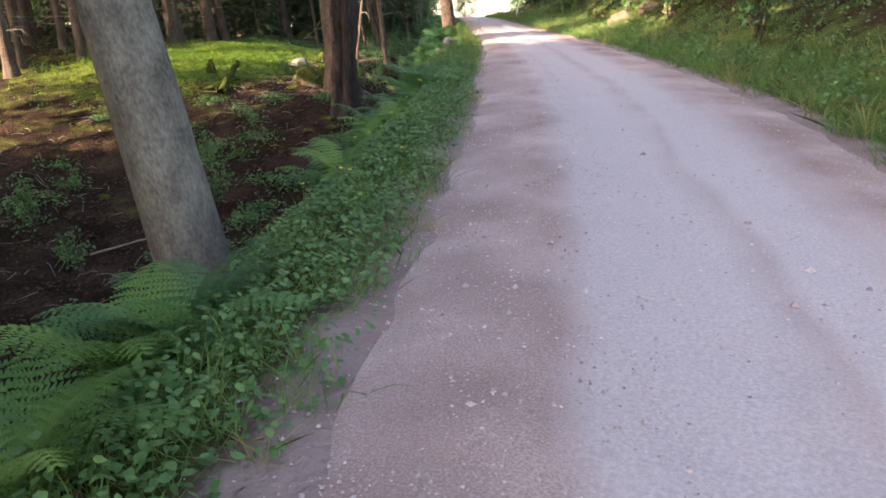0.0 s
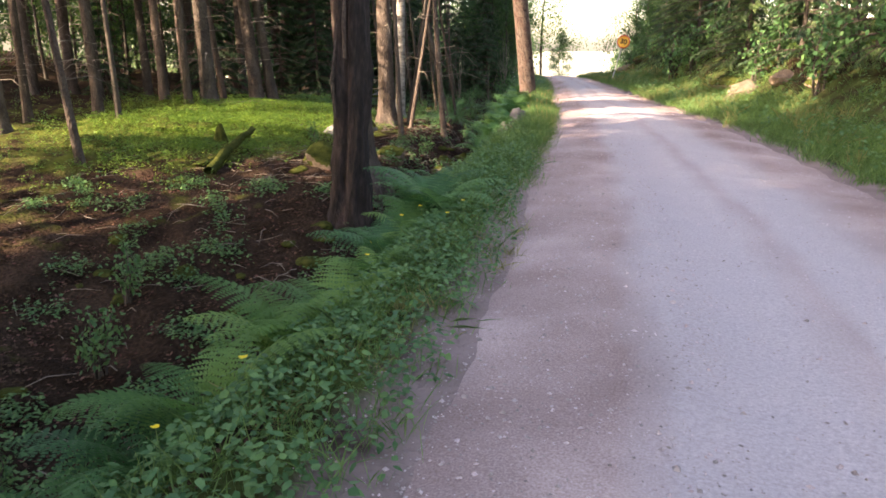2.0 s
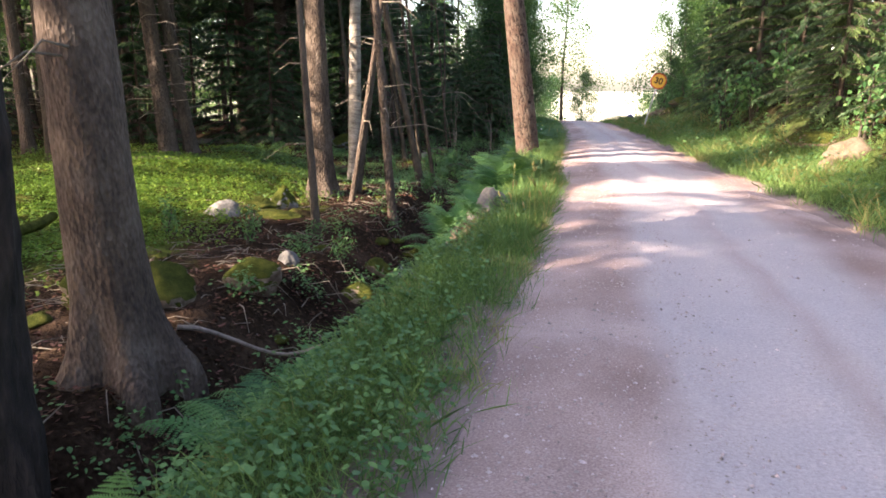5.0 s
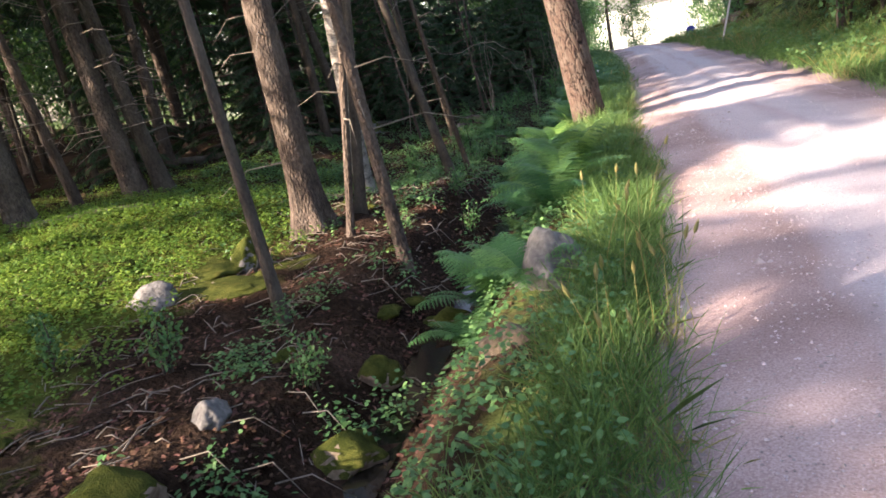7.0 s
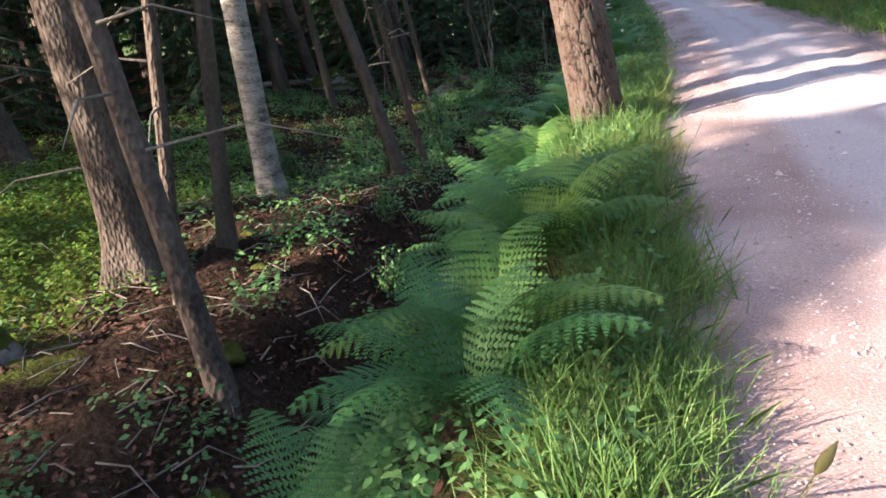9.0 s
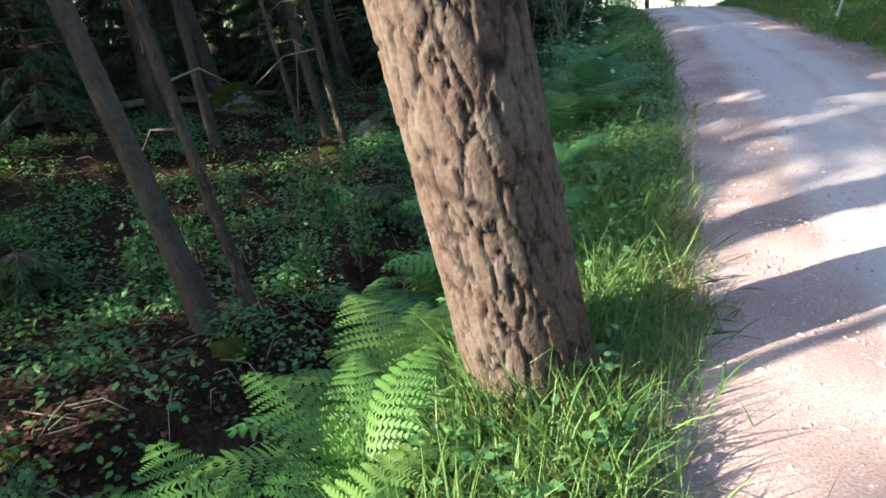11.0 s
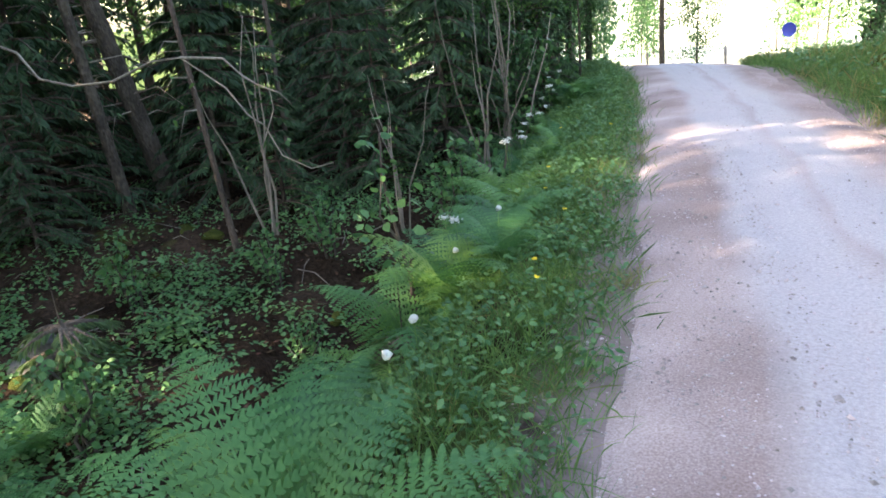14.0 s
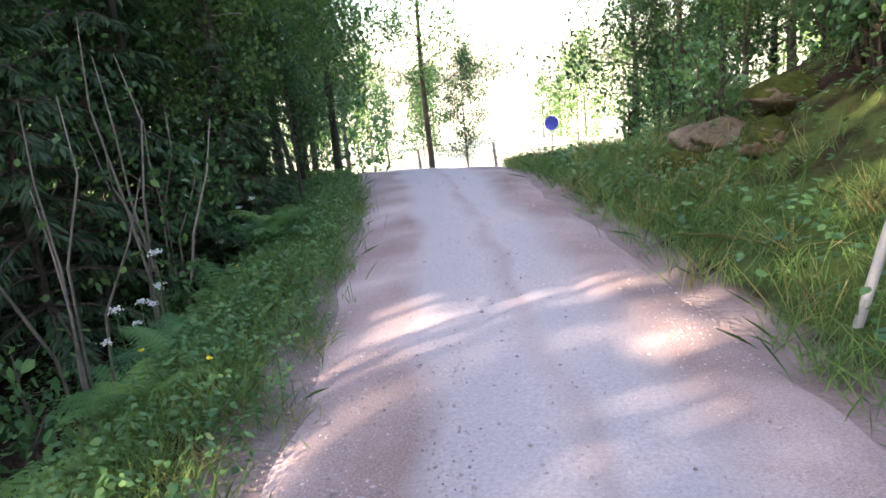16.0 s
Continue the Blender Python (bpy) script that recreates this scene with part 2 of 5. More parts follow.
def road_material():
    """Gravel: loose reddish grit at the sides, pale grey packed wheel tracks between."""
    m = material("gravel_road", [(0.21, 0.148, 0.132), (0.33, 0.245, 0.226), (0.50, 0.40, 0.375)], 1.1, rough=0.95, bump=0.45, bump_scale=110, depth=0.008, detail=9, gloss=0.1)
    t = m.node_tree
    n, l = t.nodes, t.links
    base = n["Principled BSDF"].inputs["Base Color"]
    old = base.links[0].from_socket
    at = n.new("ShaderNodeAttribute")
    at.attribute_name = "across"
    ob = n.new("ShaderNodeTexCoord")
    stretched = n.new("ShaderNodeMapping")
    stretched.inputs["Scale"].default_value = (1.6, 0.35, 1)
    l.new(ob.outputs["Object"], stretched.inputs[0])
    wander = n.new("ShaderNodeTexNoise")
    wander.inputs["Scale"].default_value, wander.inputs["Detail"].default_value = 1.2, 5
    l.new(stretched.outputs[0], wander.inputs[0])
    shift = n.new("ShaderNodeMath")
    shift.operation = "MULTIPLY_ADD"
    shift.inputs[1].default_value = 0.16
    l.new(wander.outputs[0], shift.inputs[0])
    l.new(at.outputs["Fac"], shift.inputs[2])
    tracks = n.new("ShaderNodeValToRGB")
    els = tracks.color_ramp.elements
    for p, v in ((0.30, 0.0), (0.37, 0.85), (0.55, 1.0), (0.62, 0.55), (0.66, 1.0), (0.78, 0.9), (0.86, 0.35), (0.93, 0.0)):
        e = els.new(p)
        e.color = (v, v, v, 1)
    els[0].color = (0, 0, 0, 1)
    els[len(els) - 1].color = (0, 0, 0, 1)
    l.new(shift.outputs[0], tracks.inputs[0])
    speck = n.new("ShaderNodeTexNoise")
    speck.inputs["Scale"].default_value, speck.inputs["Detail"].default_value = 60, 9
    speck.inputs["Roughness"].default_value = 0.75
    l.new(ob.outputs["Object"], speck.inputs[0])
    grey = n.new("ShaderNodeMix")
    grey.data_type = "RGBA"
    grain = n.new("ShaderNodeMapRange")
    grain.inputs["From Min"].default_value, grain.inputs["From Max"].default_value = 0.32, 0.68
    l.new(speck.outputs[0], grain.inputs[0])
    l.new(grain.outputs[0], grey.inputs[0])
    grey.inputs[6].default_value, grey.inputs[7].default_value = (0.33, 0.295, 0.295, 1), (0.54, 0.49, 0.485, 1)
    mix = n.new("ShaderNodeMix")
    mix.data_type = "RGBA"
    l.new(tracks.outputs[0], mix.inputs[0])
    l.new(old, mix.inputs[6])
    l.new(grey.outputs[2], mix.inputs[7])
    l.new(mix.outputs[2], base)
    return m


# ---- mesh helpers ----
def mesh_object(name, verts, faces, mat, parent=None, label="", smooth_shade=True):
    me = bpy.data.meshes.new(name)
    me.from_pydata([tuple(v) for v in verts], [], [tuple(f) for f in faces])
    me.materials.append(mat)
    if smooth_shade:
        me.shade_smooth()
    ob = new(name, me)
    ob.parent = parent
    if label:
        ob["label"] = label
    return ob


def soup_data(name, polys, mat):
    """One mesh from an array of loose polygons (count, corners, 3)."""
    count, corners = polys.shape[:2]
    me = bpy.data.meshes.new(name)
    me.vertices.add(count * corners)
    me.vertices.foreach_set("co", polys.astype(np.float32).ravel())
    me.loops.add(count * corners)
    me.loops.foreach_set("vertex_index", np.arange(count * corners, dtype=np.int32))
    me.polygons.add(count)
    me.polygons.foreach_set("loop_start", np.arange(0, count * corners, corners, dtype=np.int32))
    me.materials.append(mat)
    me.update(calc_edges=True)
    return me


def soup(name, polys, mat, parent=None, label=""):
    ob = new(name, soup_data(name, polys, mat))
    ob.parent = parent
    if label:
        ob["label"] = label
    return ob


def part(name, bm, mat, parent, label=""):
    me = bpy.data.meshes.new(name)
    bm.to_mesh(me)
    bm.free()
    me.materials.append(mat)
    ob = new(name, me)
    ob.parent = parent
    if label:
        ob["label"] = label
    return ob


def thing(name, x, y, z, label, category, group=""):
    ob = new(name)
    ob.location = (x, y, z)
    return tagged(ob, label, category, group)


def tube(points, radii, sides=8, rough=0.0, rng=None):
    """Rings along a line: vertices and faces of a tapering, slightly uneven stem."""
    points = [Vector(p) for p in points]
    verts, faces = [], []
    for k, p in enumerate(points):
        way = (points[min(k + 1, len(points) - 1)] - points[max(k - 1, 0)]).normalized()
        a = way.orthogonal().normalized() if abs(way.z) < 0.6 else (Vector((1, 0, 0)) - way * way.x).normalized()
        b = way.cross(a)
        for s in range(sides):
            w = 2 * math.pi * s / sides
            r = radii[k] * (1 + (rng.uniform(-rough, rough) if rough else 0))
            verts.append(p + a * (r * math.cos(w)) + b * (r * math.sin(w)))
    for k in range(len(points) - 1):
        for s in range(sides):
            q = (s + 1) % sides
            faces.append((k * sides + s, k * sides + q, (k + 1) * sides + q, (k + 1) * sides + s))
    faces.append(tuple(range((len(points) - 1) * sides, len(points) * sides)))
    return verts, faces


def joined(pieces):
    verts, faces = [], []
    for v, f in pieces:
        n = len(verts)
        verts.extend(v)
        faces.extend(tuple(i + n for i in face) for face in f)
    return verts, faces


def leaf_polys(centres, ways, length, width, rng, droop=0.0, roll=0.7):
    """Pointed six-cornered leaves at centres along ways (arrays)."""
    n = len(centres)
    ways = ways / np.linalg.norm(ways, axis=1, keepdims=True)
    up = np.tile([0, 0, 1.0], (n, 1)) + rng.normal(0, roll, (n, 3))
    side = np.cross(ways, up)
    side /= np.linalg.norm(side, axis=1, keepdims=True) + 1e-9
    ln = (length * rng.uniform(0.6, 1.25, n))[:, None]
    wd = (width * rng.uniform(0.6, 1.25, n))[:, None]
    fall = np.array([0, 0, -1.0]) * droop
    a = centres
    pts = [a, a + ways * ln * 0.3 + side * wd * 0.5, a + ways * ln * 0.65 + side * wd * 0.42 + fall * ln * 0.3, a + ways * ln + fall * ln, a + ways * ln * 0.65 - side * wd * 0.42 + fall * ln * 0.3, a + ways * ln * 0.3 - side * wd * 0.5]
    return np.stack(pts, 1)


def spray_polys(centres, ways, length, width, rng, droop=0.0, roll=0.7):
    """Plain diamond leaves or needle sprays."""
    six = leaf_polys(centres, ways, length, width, rng, droop, roll)
    mid = (six[:, 1] + six[:, 2]) / 2, (six[:, 4] + six[:, 5]) / 2
    return np.stack([six[:, 0], mid[0], six[:, 3], mid[1]], 1)


# ---- ground and road ----
def steps(*spans):
    out = []
    for a, b, s in spans:
        out.extend(np.arange(a, b, s))
    return np.array(out)


def build_ground():
    xs = steps((-900, -100, 100), (-100, -30, 7), (-30, -16, 0.7), (-16, 5, 0.12), (5, 14, 0.5), (14, 60, 5), (60, 1000, 100))
    ys = steps((-900, -60, 120), (-60, -8, 4), (-8, 0, 0.5), (0, 44, 0.12), (44, 58, 0.4), (58, 120, 5), (120, 1800, 120))
    X, Y = np.meshgrid(xs, ys)
    left, right = edge_left(Y) - X, X - edge_right(Y)
    rng = np.random.default_rng(3)
    wild = np.clip((np.maximum(left, right) - 0.5) / 1.5, 0, 1)
    Z = height(X, Y) + wild * (rng.normal(0, 0.018, X.shape) + 0.045 * np.sin(7 * X + 3 * np.sin(5 * Y)) * np.sin(6 * Y))
    nx, ny = len(xs), len(ys)
    idx = np.arange(nx * ny).reshape(ny, nx)
    quads = np.stack([idx[:-1, :-1], idx[:-1, 1:], idx[1:, 1:], idx[1:, :-1]], -1).reshape(-1, 4)
    me = bpy.data.meshes.new("ground")
    me.vertices.add(nx * ny)
    me.vertices.foreach_set("co", np.stack([X, Y, Z], -1).astype(np.float32).ravel())
    me.loops.add(quads.size)
    me.loops.foreach_set("vertex_index", quads.astype(np.int32).ravel())
    me.polygons.add(len(quads))
    me.polygons.foreach_set("loop_start", np.arange(0, quads.size, 4, dtype=np.int32))
    me.update(calc_edges=True)
    me.shade_smooth()
    me.materials.append(floor_material())
    mound = np.exp(-(((X + 10.6) / 4.5) ** 2 + ((Y - 18.3) / 4.5) ** 2))
    mossy = np.clip(0.75 * mound + 0.24 + 0.15 * ripple(X, Y), 0, 1) * np.clip((left - 3.3 + 0.6 * np.sin(1.7 * Y)) / 1.6, 0, 1)
    grassy = np.clip(np.where(right > 0, np.minimum(1.0 - 0.2 * right, 2.2 * right - 0.25), np.where(left > 0, np.minimum(0.7 - 0.3 * left, 2.2 * left - 0.25), 0.0)), 0, 1)
    grassy = np.maximum(grassy, np.clip((Y - 46) / 4, 0, 1))
    gritty = np.clip(1.0 - np.maximum(left, right) / 0.7, 0, 1) * (Y < 50)
    for name, values in (("gritty", gritty), ("mossy", mossy), ("grassy", grassy), ("hay_glare", np.clip((Y - 51) / 3, 0, 1) * np.clip((X + 17 + 0.7 * (Y - 50)) / 3, 0, 1))):
        at = me.attributes.new(name, "FLOAT", "POINT")
        at.data.foreach_set("value", values.astype(np.float32).ravel())
    tagged(new("ground", me), "dark forest floor with moss, litter and grassy verges", "ground", kind="structure")


def build_road():
    ys = np.concatenate([np.arange(-60, 0, 1.0), np.arange(0, 54.01, 0.09)])
    us = np.linspace(0, 1, 29)
    verts, across, faces = [], [], []
    for k, y in enumerate(ys):
        a = edge_left(y) + 0.03 * math.sin(2.1 * y) + 0.02 * math.sin(5.3 * y + 1)
        b = edge_right(y) + 0.03 * math.sin(1.7 * y + 2) + 0.02 * math.sin(5.7 * y)
        for u in us:
            z = 0.05 * math.sin(math.pi * u) - 0.03 * (abs(2 * u - 1) ** 10)
            z -= 0.018 * (math.exp(-((u - 0.40) / 0.07) ** 2) + math.exp(-((u - 0.74) / 0.07) ** 2))
            z += 0.006 * math.sin(9 * y + 20 * u) * math.sin(3.1 * y - 13 * u)
            verts.append((a + (b - a) * u, y, z - 0.45 * float(smooth(46, 53, y)) - float(fall(y))))
            across.append(u)
    n = len(us)
    for k in range(len(ys) - 1):
        for s in range(n - 1):
            faces.append((k * n + s, k * n + s + 1, (k + 1) * n + s + 1, (k + 1) * n + s))
    ob = mesh_object("road", verts, faces, road_material())
    at = ob.data.attributes.new("across", "FLOAT", "POINT")
    at.data.foreach_set("value", np.array(across, np.float32))
    tagged(ob, "pinkish grey gravel road with packed wheel tracks", "road", kind="structure")


def build_water():
    ys = np.arange(2, 42, 0.5)
    verts, faces = [], []
    for y in ys:
        bottom = float(np.interp(y, [-10, 8, 12, 19, 24, 30, 38, 44], [-1.45, -1.4, -1.15, -1.0, -1.2, -1.1, -0.7, -0.3]))
        for off in (1.68, 2.0):
            verts.append((edge_left(y) - off / 0.96, y, bottom + 0.03))
    for k in range(len(ys) - 1):
        faces.append((2 * k, 2 * k + 1, 2 * k + 3, 2 * k + 2))
    tagged(mesh_object("water", verts, faces, WATER), "dark still water in the roadside ditch", "water", kind="structure")


build_ground()
build_road()
build_water()


# ---- trees ----
UP_LEAN = (-0.01, 0.0)


def stand(x, y, lean=UP_LEAN, turn=0.0, size=1.0, sink=0.0):
    """The pose of a tree that grows at a place with a lean (offset for each metre of height)."""
    tip = Vector((0, 0, 1)).rotation_difference(Vector((lean[0], lean[1], 1))).to_matrix().to_4x4()
    return Matrix.Translation((x, y, ground_at(x, y) - sink)) @ tip @ pose(0, 0, 0, 0, 0, turn) @ Matrix.Diagonal((size, size, size, 1))


def trunk_shape(h, r, rng, sides=14, flare=0.5, bend=0.02, ring=0.25, rough=0.03, roots=5):
    """A tapering trunk with a flared, ridged foot that reaches under the ground."""
    zs = [-0.5, -0.2, -0.05, 0.05, 0.15, 0.3, 0.5, 0.8] + list(np.arange(1.1, min(h, 5), ring)) + list(np.linspace(min(h, 5) + 0.5, h, 8))
    ph = [rng.uniform(0, 6.3) for _ in range(4)]
    verts, faces = [], []
    for z in zs:
        taper = max(0.06, 1 - 0.92 * max(0, z) / h)
        foot = flare * math.exp(-max(0, z + 0.1) / 0.28)
        cx, cy = bend * math.sin(z * 0.5 + ph[0]) * z * 0.3, bend * math.sin(z * 0.43 + ph[1]) * z * 0.3
        for s in range(sides):
            w = 2 * math.pi * s / sides
            q = r * taper * (1 + foot * (0.65 + 0.5 * math.sin(roots * w + ph[2])) + rough * math.sin(3 * w + 1.3 * z + ph[3]) + rng.uniform(-rough, rough) * 0.6)
            verts.append((cx + q * math.cos(w), cy + q * math.sin(w), z))
    for k in range(len(zs) - 1):
        for s in range(sides):
            q = (s + 1) % sides
            faces.append((k * sides + s, k * sides + q, (k + 1) * sides + q, (k + 1) * sides + s))
    faces.append(tuple(range((len(zs) - 1) * sides, len(zs) * sides)))
    return verts, faces


def spruce_crown(h, low, rng, dense=1.0, spread=0.2, leaf=0.30):
    """Drooping whorls of boughs hung with needle sprays."""
    centres, ways, stems = [], [], []
    z = low
    while z < h - 0.3:
        reach = max(0.25, (h - z) * spread)
        for _ in range(max(3, int(5 * dense))):
            w = rng.uniform(0, 2 * math.pi)
            ln = reach * rng.uniform(0.7, 1.15)
            out = np.array([math.cos(w), math.sin(w), 0.0])
            pts = [np.array([0, 0, z]) + out * ln * k + np.array([0, 0, -0.35 * ln * k * k + 0.12 * ln * k]) for k in (0, 0.35, 0.7, 1.0)]
            stems.append(tube(pts, [0.022, 0.016, 0.01, 0.004], 4))
            for k in np.linspace(0.18, 1.0, int(13 * dense) + 4):
                p = np.array([0, 0, z]) + out * ln * k + np.array([0, 0, -0.35 * ln * k * k + 0.12 * ln * k])
                for side in (-1, 0, 1):
                    turn = w + side * rng.uniform(0.5, 1.1)
                    centres.append(p)
                    ways.append((math.cos(turn), math.sin(turn), -rng.uniform(0.2, 0.9)))
        z += rng.uniform(0.28, 0.5) / dense
    g = np.random.default_rng(rng.randrange(10 ** 6))
    return joined(stems), spray_polys(np.array(centres), np.array(ways), leaf, leaf * 0.22, g, 0.25, 0.5)


def leafy_crown(h, low, rng, count=3500, spread=0.28, leaf=0.09):
    """Limbs that rise from the stem with loose clumps of leaves and gaps between."""
    stems, centres = [], []
    g = np.random.default_rng(rng.randrange(10 ** 6))
    limbs = max(10, int((h - low) * 3.2))
    for k in range(limbs):
        z = low + (h - low) * (k / limbs) ** 0.9
        w = rng.uniform(0, 6.3)
        ln = max(0.4, (h - low) * spread * rng.uniform(0.6, 1.3) * (1.1 - 0.7 * k / limbs))
        rise = rng.uniform(0.1, 0.6)
        a, b = np.array([0, 0, z]), np.array([math.cos(w) * ln, math.sin(w) * ln, z + ln * rise])
        mid = (a + b) / 2 + np.array([0, 0, 0.1 * ln])
        stems.append(tube([a, mid, b], [0.03, 0.016, 0.005], 4))
        for _ in range(max(4, count // limbs // 18)):
            s = rng.uniform(0.3, 1.05)
            c = a + (b - a) * s + g.normal(0, 0.12 * ln + 0.05, 3)
            centres.append(c + g.normal(0, 0.12 + leaf, (18, 3)))
    centres = np.concatenate(centres)
    ways = g.normal(0, 1, centres.shape) + [0, 0, -0.5]
    return joined(stems), spray_polys(centres, ways, leaf, leaf * 0.75, g, 0.2, 0.8)


def dead_twigs(low, high, reach, count, rng, r=0.1):
    """Bare drooping twigs on the lower trunk of a spruce."""
    out = []
    for _ in range(count):
        z, w, ln = rng.uniform(low, high), rng.uniform(0, 6.3), reach * rng.uniform(0.4, 1.2)
        d = Vector((math.cos(w), math.sin(w), 0))
        out.append(tube([d * r * 0.7 + Vector((0, 0, z)), d * (r + ln * 0.5) + Vector((0, 0, z + 0.02)), d * (r + ln) + Vector((rng.uniform(-0.1, 0.1), rng.uniform(-0.1, 0.1), z - 0.25 * ln))], [0.012, 0.007, 0.002], 4))
    return joined(out)


def tree(name, label, category, h, r, bark, crown, low, seed, sides=14, flare=0.5, twigs=0, group="", leaf=None, count=3500, dense=1.0, spread=None, bend=0.02, rough=0.03):
    rng = random.Random(seed)
    ob = thing(name, 0, 0, 0, label, category, group)
    mesh_object("trunk", *trunk_shape(h, r, rng, sides, flare, bend, rough=rough), bark, ob)
    if crown == "spruce":
        stems, polys = spruce_crown(h, low, rng, dense, spread or 0.17, leaf or 0.32)
        mesh_object("branchwork", *stems, bark, ob)
        soup("crown", polys, NEEDLES, ob, "drooping dark green needle sprays")
    elif crown == "young":
        stems, polys = spruce_crown(h, low, rng, dense, spread or 0.32, leaf or 0.2)
        mesh_object("branchwork", *stems, bark, ob)
        soup("crown", polys, NEEDLES_LIGHT, ob, "green needle sprays")
    elif crown:
        stems, polys = leafy_crown(h, low, rng, count, spread or 0.28, leaf or 0.1)
        mesh_object("branchwork", *stems, bark, ob)
        soup("crown", polys, LEAVES if crown == "leaf" else LEAVES_DARK, ob, "loose clumps of green leaves")
    if twigs:
        mesh_object("brushwood", *dead_twigs(0.8, 5.5, 0.9, twigs, rng, r), DEAD_WOOD, ob, "bare grey dead twigs")
    for o in ob.children:
        if o.name.split(".")[0] in ("branchwork", "brushwood", "crown"):
            o["kind"] = "stuff"
    return ob


def pine_trunk(h, r, parent):
    """A trunk whose lower part carries raised bark plates between deep dark furrows."""
    sides = 190
    zs = list(np.arange(-0.5, 2.6, 0.016)) + list(np.arange(2.6, 4.2, 0.04)) + list(np.linspace(4.4, h, 14))
    verts, faces, plate = [], [], []
    for z in zs:
        taper = max(0.1, 1 - 0.85 * max(0, z) / h)
        foot = 0.14 * math.exp(-max(0, z + 0.1) / 0.30)
        for s in range(sides):
            w = 2 * math.pi * s / sides
            q = r * taper * (1 + foot * (0.7 + 0.3 * math.sin(4 * w + 1)))
            c = Vector((math.cos(w), math.sin(w), 0))
            wob = 0.16 * noise.noise(c * 5 + Vector((0, 0, z * 14))) + 0.08 * noise.noise(c * 14 + Vector((3, 0, z * 40)))
            turned = Vector((c.x * math.cos(0.5 * z) - c.y * math.sin(0.5 * z), c.x * math.sin(0.5 * z) + c.y * math.cos(0.5 * z), 0))
            near = noise.voronoi(turned * 3.6 + Vector((wob, -wob, z * 5.6 + 1.6 * wob)))
            edge = near[0][1] - near[0][0]
            gap = min(1.0, edge / 0.13)
            gap = gap * gap * (3 - 2 * gap)
            tier = noise.cell(near[1][0] * 7.3)
            q += 0.014 * gap - 0.012 + 0.003 * gap * tier + 0.003 * noise.noise(c * 22 + Vector((0, 0, z * 60)))
            verts.append((q * c.x, q * c.y, z))
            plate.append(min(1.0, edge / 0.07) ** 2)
    for k in range(len(zs) - 1):
        for s in range(sides):
            q = (s + 1) % sides
            faces.append((k * sides + s, k * sides + q, (k + 1) * sides + q, (k + 1) * sides + s))
    faces.append(tuple(range((len(zs) - 1) * sides, len(zs) * sides)))
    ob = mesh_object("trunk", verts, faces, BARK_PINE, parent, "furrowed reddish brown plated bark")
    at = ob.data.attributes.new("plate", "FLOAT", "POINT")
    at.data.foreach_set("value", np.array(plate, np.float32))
    n, l = BARK_PINE.node_tree.nodes, BARK_PINE.node_tree.links
    base = n["Principled BSDF"].inputs["Base Color"]
    old = base.links[0].from_socket
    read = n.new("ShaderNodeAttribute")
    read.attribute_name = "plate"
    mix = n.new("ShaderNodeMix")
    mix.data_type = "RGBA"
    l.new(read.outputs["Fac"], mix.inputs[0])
    # furrows are mixed to near black by colour, besides their modelled depth
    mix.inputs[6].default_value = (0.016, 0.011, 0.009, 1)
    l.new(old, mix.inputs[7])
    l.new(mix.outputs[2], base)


def place(ob, x, y, lean=UP_LEAN, turn=0.0, size=1.0):
    ob.matrix_basis = stand(x, y, lean, turn, size)
    return ob


# the roadside pine
pine = thing("pine_tree", 0, 0, 0, "tall pine with thick reddish plated bark beside the road", "tree")
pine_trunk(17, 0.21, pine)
stems, polys = spruce_crown(17, 10.5, random.Random(6), 0.9, 0.32, 0.34)
mesh_object("branchwork", *stems, BARK_SPRUCE, pine)["kind"] = "stuff"
soup("crown", polys, NEEDLES, pine, "sparse high crown of needles")
place(pine, -4.98, 23.22, (-0.075, -0.2))

# the grey leaning trunk by the ditch
place(tree("spruce_tree", "leaning spruce with lichen-grey scaly bark in the ditch slope", "tree", 15, 0.27, BARK_GREY, "spruce", 7, 11, 26, 0.55, rough=0.035), -2.7, 4.25, (-0.15, -0.01))
# the sound spruce behind the dead snag
place(tree("spruce_tree", "thick dark spruce with sunlit side and spreading roots", "tree", 17, 0.255, BARK_SPRUCE, "spruce", 7, 12, 26, 1.0, 10, rough=0.04), -5.17, 13.6, (-0.02, -0.02))
# the sunlit spruce with root flare on the mound
place(tree("spruce_tree", "sunlit spruce with flared mossy roots on the mound", "tree", 16, 0.20, BARK_SPRUCE, "spruce", 6.5, 13, 22, 1.3, 6, rough=0.04), -8.03, 20.78, (-0.01, 0.00))
place(tree("birch_tree", "white-barked birch with black marks on mossy ground", "tree", 14, 0.14, BARK_BIRCH, "leaf", 7, 14, 18, 0.5, rough=0.04, leaf=0.14), -8.67, 23.05, (0.01, 0.02))


